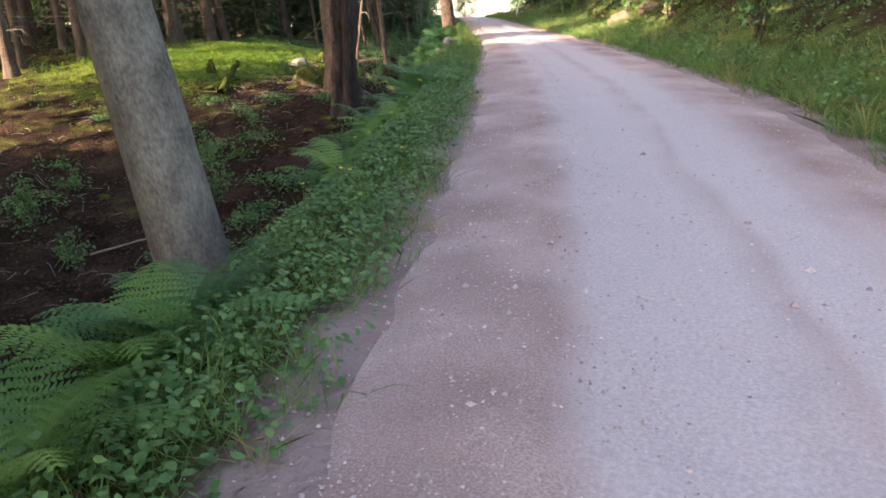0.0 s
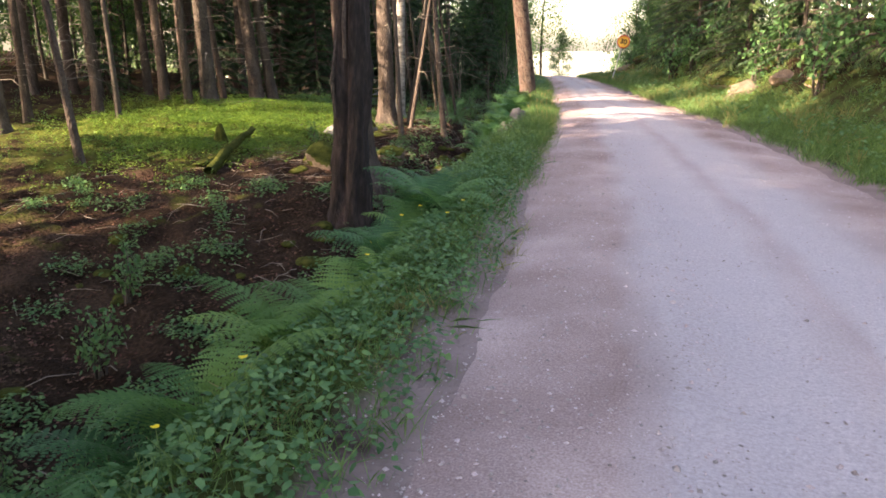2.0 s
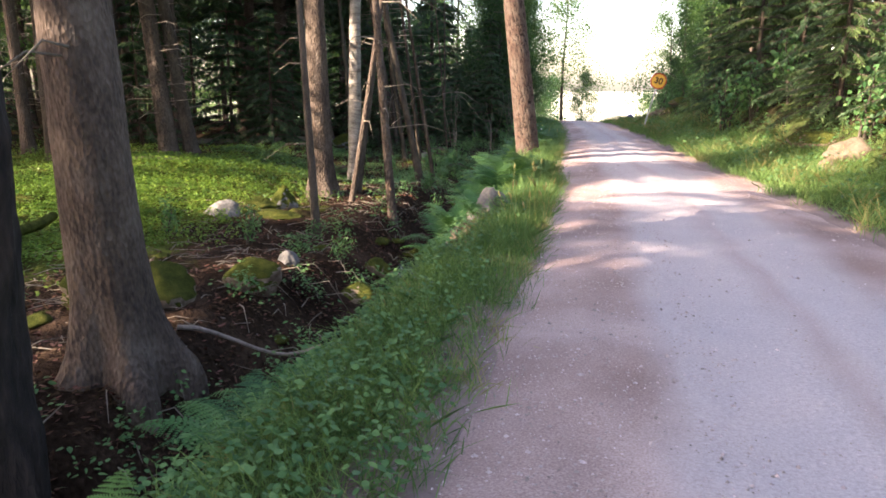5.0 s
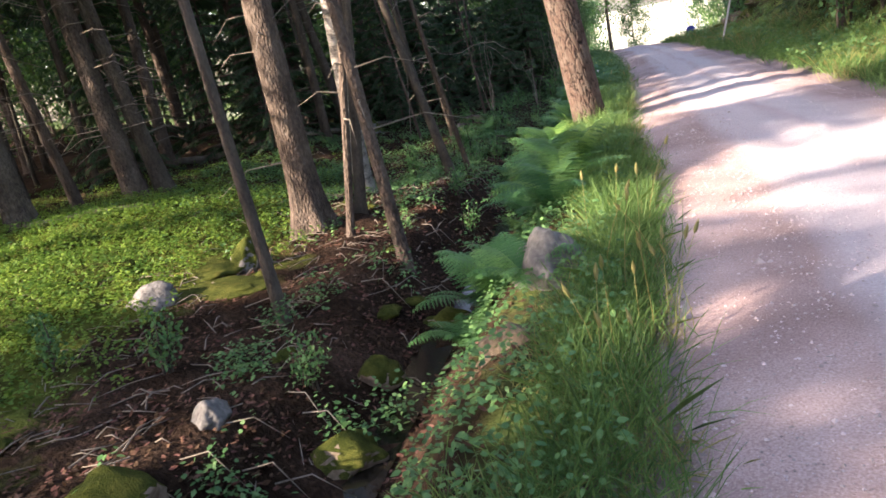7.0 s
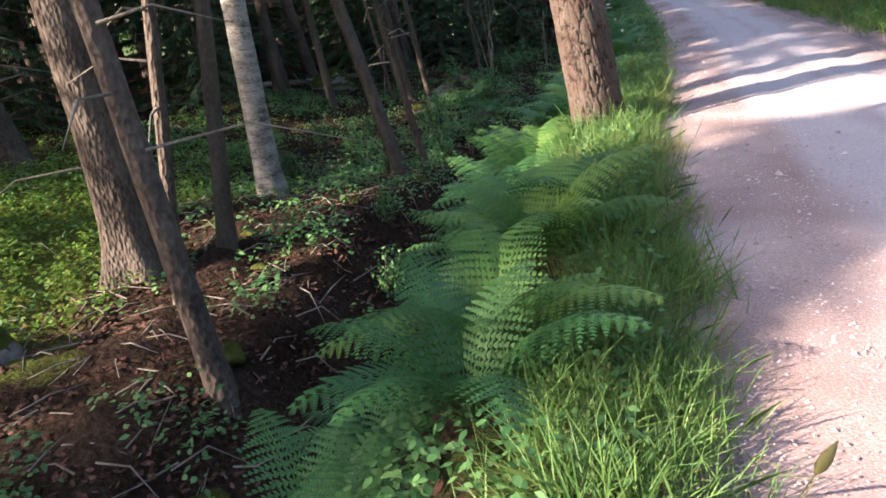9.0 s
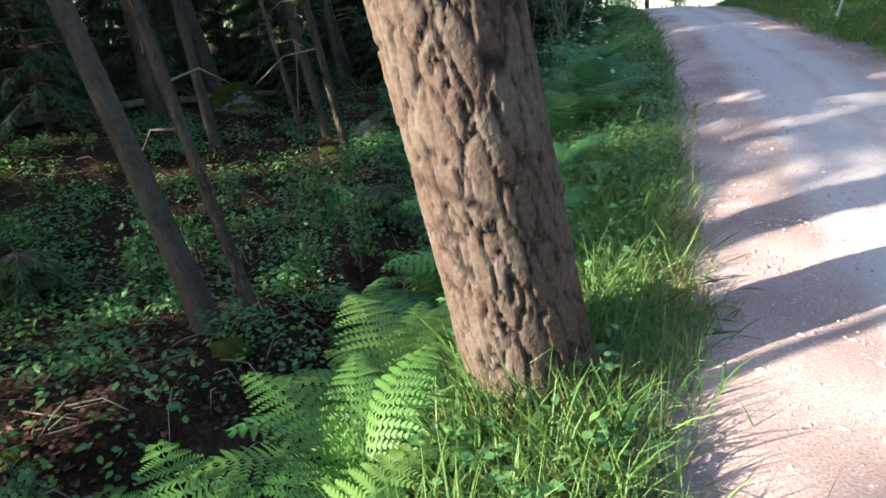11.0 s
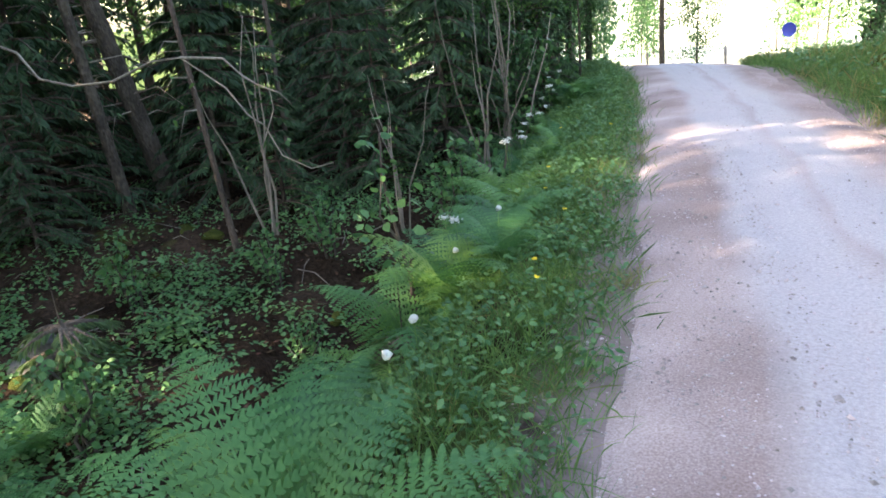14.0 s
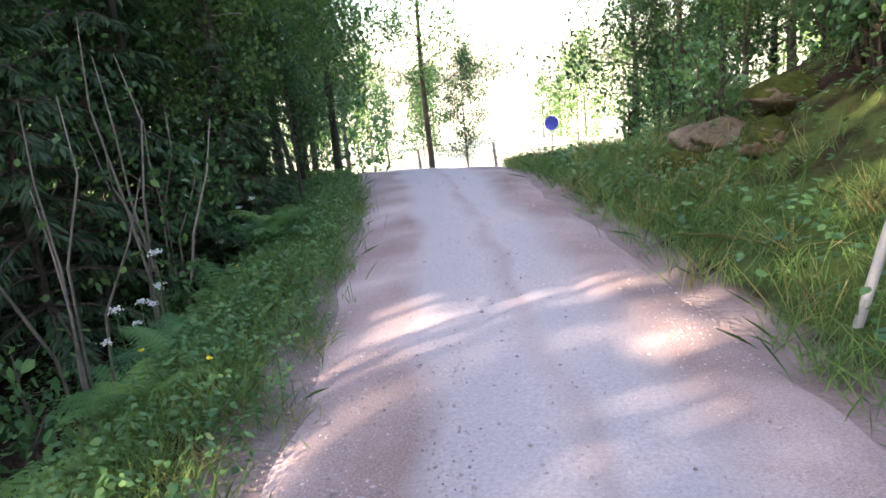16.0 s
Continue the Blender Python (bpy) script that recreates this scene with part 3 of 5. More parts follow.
def snag():
    """A dead broken trunk: hollowed, ridged, dark, with split bark strips."""
    rng = random.Random(21)
    ob = thing("dead_tree", 0, 0, 0, "dead dark tree trunk with split peeling bark", "dead tree")
    sides, zs = 40, list(np.arange(-0.5, 9.0, 0.12))
    verts, faces = [], []
    for z in zs:
        for s in range(sides):
            w = 2 * math.pi * s / sides
            ridge = 0.05 * noise.noise(Vector((math.cos(w) * 2.2, math.sin(w) * 2.2, z * 1.3))) + 0.03 * noise.noise(Vector((math.cos(w) * 6, math.sin(w) * 6, z * 4.5)))
            split = -0.10 * math.exp(-((w - 4.6 - 0.15 * math.sin(z)) / 0.22) ** 2) * (1 if 0.4 < z < 7 else 0.2)
            q = 0.225 * (1 - 0.05 * max(0, z)) + 0.10 * math.exp(-max(0, z) / 0.3) + ridge + split
            verts.append((q * math.cos(w) + 0.05 * math.sin(z * 0.9), q * math.sin(w), z))
    for k in range(len(zs) - 1):
        for s in range(sides):
            q = (s + 1) % sides
            faces.append((k * sides + s, k * sides + q, (k + 1) * sides + q, (k + 1) * sides + s))
    faces.append(tuple(range((len(zs) - 1) * sides, len(zs) * sides)))
    mesh_object("trunk", verts, faces, BARK_DARK, ob)
    for w, z0, z1 in ((4.3, 1.4, 2.3), (4.95, 2.1, 2.9)):
        d = Vector((math.cos(w), math.sin(w), 0))
        mesh_object("bark_strip", *tube([d * 0.21 + Vector((0, 0, z0)), d * 0.26 + Vector((0, 0, (z0 + z1) / 2)), d * 0.2 + Vector((0, 0, z1))], [0.02, 0.03, 0.01], 6, 0.2, rng), BARK_SPRUCE, ob, "loose pale strip of split wood")
    return ob


place(snag(), -4.6, 12.17, (0.03, 0.02))

# thin stems, each at its place: x, y, lean, radius
THIN = [
    (-6.46, 18.14, -0.05, -0.04, 0.057), (-6.07, 19.64, -0.07, -0.03, 0.072), (-7.64, 24.15, -0.16, -0.08, 0.085), (-7.4, 24.35, -0.14, -0.07, 0.045),
    (-7.64, 21.32, 0.11, 0.07, 0.075), (-7.23, 20.42, 0.14, 0.07, 0.05), (-11.56, 28.2, -0.10, -0.02, 0.08), (-10.17, 13.24, -0.05, -0.04, 0.073),
    (-12.89, 16.94, 0.00, 0.01, 0.069), (-9.7, 28.65, -0.08, -0.12, 0.055), (-10.51, 29.31, -0.11, -0.14, 0.07), (-10.83, 29.17, -0.09, -0.13, 0.035),
    (-13.87, 29.7, -0.05, -0.10, 0.056), (-12.12, 31.98, -0.04, -0.05, 0.07), (-10.93, 33.4, -0.01, 0.00, 0.032), (-10.09, 31.62, -0.09, -0.03, 0.03),
]
thin = tree("sapling_tree", "slender bare-stemmed young tree with dark bark", "tree", 9, 0.06, BARK_THIN, "leaf", 5.2, 31, 9, 0.5, bend=0.05, count=900, group="slender stems in the wood")
thin2 = tree("sapling_tree", "slender dark spruce stem with dead twigs", "tree", 10, 0.06, BARK_SPRUCE, "spruce", 5.5, 32, 9, 0.4, 10, bend=0.03, dense=0.6, group="slender stems in the wood")
for k, (x, y, lx, ly, r) in enumerate(THIN):
    src = (thin, thin2)[k % 2]
    m = stand(x, y, (lx, ly), 70 * k) @ Matrix.Diagonal((r / 0.06, r / 0.06, 1, 1))
    if k < 2:
        src.matrix_basis = m
    else:
        copy_thing(src, m).matrix_basis = m

# thicker trunks of the wood, each at its place
WOOD = [
    (-12.96, 22.38, -0.05, -0.05, 0.20), (-12.64, 22.72, -0.07, -0.08, 0.15), (-19.4, 30, -0.05, -0.04, 0.165), (-13.58, 21.67, -0.06, -0.09, 0.096),
    (-17.8, 31.3, 0.05, 0.05, 0.233), (-30.5, 38.4, -0.06, -0.06, 0.20), (-19.9, 34.5, -0.07, -0.04, 0.26), (-24.7, 35.1, -0.02, -0.01, 0.19),
    (-13.15, 19.61, -0.01, 0.00, 0.10), (-14.22, 19.97, -0.02, -0.01, 0.12), (-23.9, 28.3, 0.00, 0.00, 0.09), (-16.65, 32.02, -0.01, 0.00, 0.22),
    (-14.45, 15.27, -0.01, 0.00, 0.144), (-15.43, 16.74, 0.00, 0.01, 0.10), (-12.95, 20.22, -0.02, -0.01, 0.20), (-17.57, 33.01, 0.05, 0.04, 0.2),
    (-13.92, 30.69, -0.09, -0.13, 0.14), (-13.28, 28.77, -0.02, -0.03, 0.115), (-12.61, 32.93, -0.13, -0.13, 0.12), (-20, 37, -0.03, -0.03, 0.26),
    (-21.8, 36, 0.00, 0.01, 0.09), (-14.8, 41.1, 0.00, 0.01, 0.11),
]
trunks = [tree("spruce_tree", "tall straight spruce with bare lower trunk and dead twigs", "tree", 15 + k, 0.15, BARK_SPRUCE, "spruce", 4.6 + 0.7 * k, 41 + k, 12, 0.7, 26, group="spruces of the wood", dense=1.1, spread=0.21, rough=0.04) for k in range(3)]
used = [False] * 3


def plant(sources, flags, k, m):
    if not flags[k]:
        flags[k] = True
        sources[k].matrix_basis = m
        return sources[k]
    ob = copy_thing(sources[k], m)
    ob.matrix_basis = m
    return ob


for k, (x, y, lx, ly, r) in enumerate(WOOD):
    plant(trunks, used, k % 3, stand(x, y, (lx, ly), 50 * k) @ Matrix.Diagonal((r / 0.15, r / 0.15, 1.0, 1)))

# the rest of the wood
rng = random.Random(77)
taken = [(a[0], a[1]) for a in WOOD + THIN] + [(-5.23, 23.4), (-3.16, 4.8), (-5.15, 13.61), (-7.98, 20.78), (-8.25, 22.26), (-4.55, 12.22)]
leafy = [tree("birch_tree", "slim deciduous tree with light green leaves", "tree", 9 + 2 * k, 0.07, BARK_THIN, "leaf", 1.6 + k, 51 + k, 8, 0.4, leaf=0.15, count=3200, group="leafy trees of the wood", bend=0.04) for k in range(2)]
leafy_used = [False, False]


def in_glade(x, y):
    """Gaps in the wood that let the low sun reach the road by the pine and the mossy mound."""
    for gx, gy, wide in ((-2.95, 20.9, 3.0), (-3.2, 17.6, 1.6), (-10.5, 17.5, 3.0)):
        k = (gx - x) * 0.66 + (gy - y) * 0.75
        if 3 < k < 45 and abs((gx - x) * 0.75 - (gy - y) * 0.66) < wide:
            return True
    return False


made = 0
while made < 150:
    side = made % 3
    if side < 2:
        y = rng.uniform(-6, 50)
        x = float(edge_left(y)) - rng.uniform(8, 42)
        if y > 44 and x > -16:
            continue
    else:
        y = rng.uniform(-6, 46)
        x = float(edge_right(y)) + rng.uniform(4.5, 30)
    if any((x - a) ** 2 + (y - b) ** 2 < 2.2 for a, b in taken) or in_glade(x, y):
        continue
    taken.append((x, y))
    lean = (UP_LEAN[0] + rng.uniform(-0.03, 0.03), UP_LEAN[1] + rng.uniform(-0.03, 0.03))
    size = rng.uniform(0.75, 1.15)
    fat = rng.uniform(0.5, 1.3)
    far_off = (edge_left(y) - x if side < 2 else x - edge_right(y)) > 16
    if (far_off and made % 2) or (side == 2 and made % 4 == 0):
        plant(leafy, leafy_used, made % 2, stand(x, y, lean, 40 * made, size))
    else:
        plant(trunks, used, made % 3, stand(x, y, lean, 40 * made, 1.0) @ Matrix.Diagonal((fat, fat, size, 1)))
    made += 1
# more spruces, nearly all out of view, added to shade the early road
made = 0
while made < 85:
    x, y = rng.uniform(-34, -3), rng.uniform(-26, 9)
    if any((x - a) ** 2 + (y - b) ** 2 < 2.0 for a, b in taken) or in_glade(x, y) or x > float(edge_left(y)) - (3 if y < 0 else 7):
        continue
    taken.append((x, y))
    fat = rng.uniform(0.6, 1.3)
    plant(trunks, used, made % 3, stand(x, y, UP_LEAN, 40 * made, 1.0) @ Matrix.Diagonal((fat, fat, rng.uniform(0.8, 1.1), 1)))
    made += 1
# spruces added to block the low sun, most of them outside the view
for k, (x, y) in enumerate([(-18, 23.5), (-20.5, 20), (-16.2, 26.21), (-22.5, 23), (-17.4, 20.81), (-24, 26), (-14.4, 9.1), (-17, 6.1), (-15.7, 7.3), (-7.8, 1.8), (-10.2, -0.6), (-8.6, -1.4), (-12.8, -4.6), (-8, 0.5), (-11, -2.5), (-9.5, -4.5), (-13.5, -1.5), (-6, -2), (-12, 2.5), (-7.5, -6), (-15, 3.2), (-19.5, 27.4), (-21.5, 29.5)]):
    plant(trunks, used, k % 3, stand(x, y, UP_LEAN, 40 * k, 1.0) @ Matrix.Diagonal((1, 1, 0.95, 1)))


# ---- right bank, far trees and shrubs ----
spruces = [tree("young_spruce", "bushy young spruce with boughs down to the ground", "tree", 4.2 + k, 0.06, BARK_SPRUCE, "young" if k else "spruce", 0.15, 61 + k, 8, 0.3, group="young spruces on the bank", dense=1.6, spread=0.30, leaf=0.14) for k in range(2)]
spruce_used = [False, False]
for k, (x, y, s) in enumerate([(-1.9, 33.2, 0.9), (-1.6, 35.6, 1.1), (-2.6, 37.4, 0.8), (-1.05, 31.46, 1.2), (-0.18, 29.12, 1.1), (0.36, 25.72, 0.9), (1.44, 23.19, 1.0), (-1.02, 39.59, 0.9), (0.4, 27.24, 0.8), (2.7, 20.37, 1.1), (4.29, 17.81, 1.0), (-0.51, 33.87, 1.2), (0.2, 37.39, 1.1),
                               (4.85, 13.97, 0.9), (5.37, 10.22, 1.1), (5.13, 6.57, 1.0), (-1.22, 40.86, 0.8), (-0.6, 45.2, 1.0), (2.37, 29.99, 1.3), (4.65, 22.47, 1.3), (6.19, 12.4, 1.2), (2.45, 26.14, 1.2)]):
    plant(spruces, spruce_used, k % 2, stand(x, y, UP_LEAN, 37 * k, s))

dim = [tree("spruce_thicket_tree", "dark young spruce in the shaded thicket by the ditch", "tree", 3.6 + 0.9 * k, 0.05, BARK_SPRUCE, "spruce", 0.3, 65 + k, 8, 0.3, 8, group="dark thicket by the ditch", dense=1.6, spread=0.34, leaf=0.15) for k in range(2)]
dim_used = [False, False]
for k, (x, y, s) in enumerate([(-9.84, 35.25, 1.0), (-10.54, 36.95, 1.1), (-11.28, 38.63, 1.2), (-11.17, 40.58, 1.0), (-12.6, 42.4, 1.1), (-12.04, 36.1, 1.2), (-13.03, 34.15, 1.1), (-10.93, 34.5, 0.7), (-14.01, 38.24, 1.3), (-13.9, 44, 1.2),
                               (-10.4, 32.66, 0.55), (-14.68, 33.13, 1.2), (-15.63, 36.67, 1.3), (-9.55, 37.92, 0.6), (-16.8, 41, 1.3), (-12.13, 40, 0.9), (-14.9, 45.6, 1.1), (-12.23, 30.94, 0.45), (-16.5, 30.53, 1.2), (-17.5, 26.5, 1.1), (-19, 22.8, 1.0), (-13.75, 27.3, 0.9), (-14.66, 29.71, 1.1), (-13.14, 31.76, 0.9), (-11.81, 33.13, 0.8), (-15.63, 27.85, 1.2), (-15.98, 24.6, 1.1), (-13.65, 35.34, 1.2), (-10.05, 34.05, 0.7), (-17.57, 33.81, 1.4)]):
    plant(dim, dim_used, k % 2, stand(x, y, UP_LEAN, 61 * k, s))

broad = [tree("roadside_tree", "leafy deciduous tree with loose bright green foliage", "tree", 8 + 3 * k, 0.09 + 0.03 * k, BARK_THIN, "leaf" if k else "dark", 1.2 + 1.1 * k, 71 + k, 10, 0.4, leaf=0.11, count=11000, group="leafy trees by the road", bend=0.05, spread=0.26) for k in range(2)]
broad_used = [False, False]
for k, (x, y, s) in enumerate([(-4.1, 46.9, 1.0), (-5.0, 49.6, 0.7), (-2.0, 48.4, 1.1), (-1.2, 50.3, 1.2), (-1.7, 43.16, 0.9), (-3.2, 44.59, 0.55), (-2.52, 40.13, 0.45), (-1.22, 37.97, 0.6), (-4.6, 48.0, 0.45),
                               (-11.2, 44.8, 0.75), (-12.6, 46.2, 0.9), (-11.8, 54.6, 0.95), (-11.0, 56.8, 0.6), (-10.4, 41.36, 0.5), (-14.5, 48.5, 1.1), (-17.0, 50.0, 1.1), (-20, 52, 1.2), (-11.8, 43.4, 0.7), (-9.38, 39.13, 0.3),
                               (-0.52, 39.23, 1.0), (1.51, 33.49, 1.0), (-0.96, 35.85, 0.9), (2.5, 47.5, 1.2), (0.8, 52.5, 1.2), (-24, 55, 1.3), (4.0, 55.0, 1.3), (-3.0, 52.0, 0.8), (-1.6, 46, 0.7), (-0.2, 47.8, 1.0), (1.2, 44, 1.0), (-2.91, 42.37, 0.5), (-10.71, 39.59, 0.8), (-10.24, 37.24, 0.75), (-11.4, 41.79, 0.9)]):
    plant(broad, broad_used, k % 2, stand(x, y, (UP_LEAN[0] * 0.9, UP_LEAN[1]), 83 * k, s))
coarse = [tree("distant_tree", "distant leafy tree beyond the meadow", "tree", 9 + 2 * k, 0.12, BARK_THIN, "leaf" if k else "dark", 0.8, 75 + k, 8, 0.4, leaf=0.26, count=3000, group="distant leafy trees", spread=0.3) for k in range(2)]
coarse_used = [False, False]
for k, (x, y, s) in enumerate([(-9.86, 38.41, 0.55), (-10.67, 40.55, 0.6), (-11.4, 42.6, 0.65), (-11.9, 45.2, 0.6), (-2.42, 41.19, 0.5), (-3.4, 45.8, 0.55), (-1.42, 38.55, 0.6), (-4.4, 50.4, 0.6)]):
    copy_thing(broad[1], stand(x, y, UP_LEAN, 45 * k, s)).matrix_basis = stand(x, y, UP_LEAN, 45 * k, s)
rng = random.Random(91)
for k in range(46):
    x = rng.uniform(-70, 45)
    y = rng.uniform(92, 130)
    plant(coarse, coarse_used, k % 2, stand(x, y, (0, 0), 29 * k, rng.uniform(0.8, 1.3)))
for k in range(22):
    x, y = rng.uniform(-42, -19), rng.uniform(44, 66)
    plant(coarse, coarse_used, k % 2, stand(x, y, UP_LEAN, 31 * k, rng.uniform(0.8, 1.2)))
for k in range(34):
    y = rng.uniform(6, 46)
    x = float(edge_left(y)) - rng.uniform(20, 34)
    if in_glade(x, y):
        continue
    plant(coarse, coarse_used, k % 2, stand(x, y, UP_LEAN, 29 * k, rng.uniform(0.55, 0.9)))


def shrub(name, label, h, stems_count, leaves, seed, leaf=0.07, mat=None, spread=0.5):
    """Several thin stems from one root with scattered leaves."""
    rng = random.Random(seed)
    g = np.random.default_rng(seed)
    ob = thing(name, 0, 0, 0, label, "shrub")
    centres = []
    for k in range(stems_count):
        w, ln = rng.uniform(0, 6.3), h * rng.uniform(0.6, 1.1)
        out = spread * rng.uniform(0.2, 1.0) * h * 0.5
        pts = [Vector((0.05 * math.cos(w), 0.05 * math.sin(w), -0.1))]
        for s in (0.25, 0.5, 0.75, 1.0):
            pts.append(Vector((out * s * math.cos(w + 0.5 * s) + rng.uniform(-0.06, 0.06), out * s * math.sin(w + 0.5 * s) + rng.uniform(-0.06, 0.06), ln * s * (1 - 0.15 * s))))
        mesh_object("stem", *tube(pts, [0.016, 0.013, 0.010, 0.007, 0.003], 5), BARK_THIN if name != "bare_shrub" else DEAD_WOOD, ob)
        for _ in range(leaves // stems_count):
            s = rng.uniform(0.35, 1.0)
            i = min(3, int(s * 4))
            c = pts[i] + (pts[i + 1] - pts[i]) * (s * 4 - i)
            centres.append(np.array(c) + g.normal(0, 0.09 * h * 0.5 + 0.03, 3))
    if centres:
        c = np.array(centres)
        soup("leaves", leaf_polys(c, g.normal(0, 1, c.shape), leaf, leaf * 0.7, g, 0.2, 0.6), mat or LEAVES, ob)
    return ob


bare = shrub("bare_shrub", "tall shrub with pale bare curving stems", 3.0, 5, 60, 5, spread=0.55)
place(bare, -8.75, 34.3)
for k, (x, y, s) in enumerate([(-9.05, 35.61, 1.1), (-9, 32.89, 0.7), (-10.05, 32.09, 0.9), (-9.54, 36.43, 0.9)]):
    copy_thing(bare, stand(x, y, UP_LEAN, 100 * k + 40, s))
green = shrub("leafy_shrub", "low leafy green shrub on the forest floor", 0.8, 5, 260, 8, 0.06, HERB, 0.9)
place(green, -8.1, 26.0)
g = np.random.default_rng(12)
spots = [(-8.87, 25.2), (-8.49, 24.54), (-9.7, 26.62), (-7.64, 25.16), (-9.04, 27.65), (-8.19, 30.4), (-9.19, 31.21), (-7.87, 24.24), (-5.32, 8.74), (-6.18, 9.95), (-4.79, 7.26), (-5.78, 6.45), (-7.41, 8.6), (-5.61, 17.36), (-6.84, 17.16), (-7.95, 16.96), (-9.94, 25.69), (-10.07, 30.48), (-6.7, 22.42), (-6.21, 21.52), (-7.48, 25.63), (-8.62, 28.98), (-9.09, 31.83), (-7.11, 7.36), (-7.13, 26.74)]
for k, (x, y) in enumerate(spots):
    copy_thing(green, stand(x, y, (0, 0), 67 * k, float(g.uniform(0.5, 0.95))))

for k, (x, y, h, leaves) in enumerate([(-7.2, 30.4, 1.7, 70), (-4.6, 3.6, 0.8, 40), (-3.3, 6.2, 0.8, 44)]):
    place(shrub("maple_sapling", "slender maple sapling with broad pale green leaves", h, 2, leaves, 210 + k, 0.075, HERB, 0.35), x, y, (0, 0))
g = np.random.default_rng(13)
for k in range(46):
    y = float(g.uniform(3, 47))
    x = float(edge_right(y)) + float(g.uniform(1.9, 4.6))
    copy_thing(green, stand(x, y, (0, 0), 67 * k, float(g.uniform(0.9, 2.2))))
for k in range(16):
    y = float(g.uniform(33, 44))
    x = float(edge_left(y)) - float(g.uniform(1.5, 3.4))
    copy_thing(green, stand(x, y, (0, 0), 67 * k, float(g.uniform(0.8, 1.6))))

wee = tree("spruce_seedling", "knee-high spruce seedling with pale green needles", "tree", 0.75, 0.012, BARK_SPRUCE, "young", 0.08, 68, 6, 0.1, dense=2.6, spread=0.5, leaf=0.085)
place(wee, -7.75, 26.55, (0, 0))
for k, (x, y, s) in enumerate([(-6.66, 24.57, 0.8), (-9.48, 24.08, 1.0), (-7.05, 29.94, 0.8), (-9.56, 29.54, 1.1)]):
    copy_thing(wee, stand(x, y, (0, 0), 90 * k, s))


# ---- ferns ----
def frond_data(seed, mat, light=1.0):
    """One arching frond: a stalk and pairs of leaflets cut into small lobes."""
    g = np.random.default_rng(seed)
    n = 18
    s = np.linspace(0, 1, 60)
    ang = np.radians(12 + 88 * s ** 1.3)
    px = np.concatenate([[0], np.cumsum(np.sin(ang[:-1]) / 59)])
    pz = np.concatenate([[0], np.cumsum(np.cos(ang[:-1]) / 59)])
    polys = []
    for k in range(n):
        u = 0.16 + 0.83 * k / (n - 1)
        i = u * 59
        x, z, a = np.interp(i, range(60), px), np.interp(i, range(60), pz), np.interp(i, range(60), ang)
        ln = 0.27 * math.sin(math.pi * min(1, (u - 0.10) / 0.92) ** 0.75) ** 0.8 * (1 - 0.35 * u) + 0.015
        for side in (-1, 1):
            root = np.array([x, 0, z])
            way = np.array([math.sin(a) * 0.38, side * 0.92, math.cos(a) * 0.38 - 0.12 + g.normal(0, 0.05)])
            way /= np.linalg.norm(way)
            along = np.array([math.sin(a), 0, math.cos(a)])
            m = 8
            for j in range(m):
                v = (j + 0.4) / m
                c = root + way * ln * v + np.array([0, 0, -0.22 * ln * v * v])
                half = 0.0235 * (1 - v) ** 0.7 + 0.003
                for lobe in (-1, 1):
                    tip = c + along * lobe * half + way * half * 0.7
                    w = way * ln / m * 0.5
                    polys.append([c - w, c + w, tip + w * 0.45, tip - w * 0.45])
    stalk = []
    for k in range(0, 58, 3):
        a, b = np.array([px[k], 0, pz[k]]), np.array([px[min(59, k + 3)], 0, pz[min(59, k + 3)]])
        w = np.array([0, 0.006 * (1 - k / 70), 0])
        stalk.append([a - w, b - w, b + w, a + w])
    return soup_data("frond", np.array(polys + stalk), mat)


FRONDS = [frond_data(1, FERN), frond_data(2, FERN), frond_data(3, FERN_LIGHT)]


def fern(x, y, size, seed, light=False):
    rng = random.Random(seed)
    ob = thing("fern", x, y, ground_at(x, y) - 0.02, "light green fern with arching fronds" if light else "lush green fern with arching feathery fronds on the ditch slope", "fern", "ferns along the ditch")
    count = rng.randint(8, 12)
    for k in range(count):
        f = new("frond", FRONDS[2 if light else rng.randint(0, 1)])
        f.parent = ob
        turn = 360 * k / count + rng.uniform(-14, 14)
        s = size * rng.uniform(0.75, 1.1)
        f.matrix_basis = pose(0, 0, 0, rng.uniform(-10, 10), rng.uniform(-6, 22), turn) @ Matrix.Diagonal((s, s, s, 1))
    return ob


rng = random.Random(4)
FERN_ROWS = [(1.2, 4.2, 9, 0.95), (4.6, 8.2, 10, 0.8), (8.0, 11.6, 17, 0.78), (11.6, 13.5, 3, 0.6), (17.4, 20.0, 7, 0.75), (20.0, 23.6, 13, 0.85), (23.6, 29.0, 19, 0.9), (29.0, 32.6, 14, 0.9), (33.0, 42.0, 14, 0.75)]
n = 0
for y0, y1, count, size in FERN_ROWS:
    for k in range(count):
        y = y0 + (y1 - y0) * (k + rng.uniform(0.2, 0.8)) / count
        x = float(edge_left(y)) - rng.uniform(0.75, 1.5)
        if 2.6 < y < 4.9 or math.hypot(x + 5.05, y - 23.15) < 0.55 or math.hypot(x + 4.1, y - 18.2) < 0.45:
            continue
        fern(x, y, size * rng.uniform(0.62, 1.0), 100 + n, rng.random() < (0.6 if 19.6 < y < 23.4 else 0.3))
        n += 1
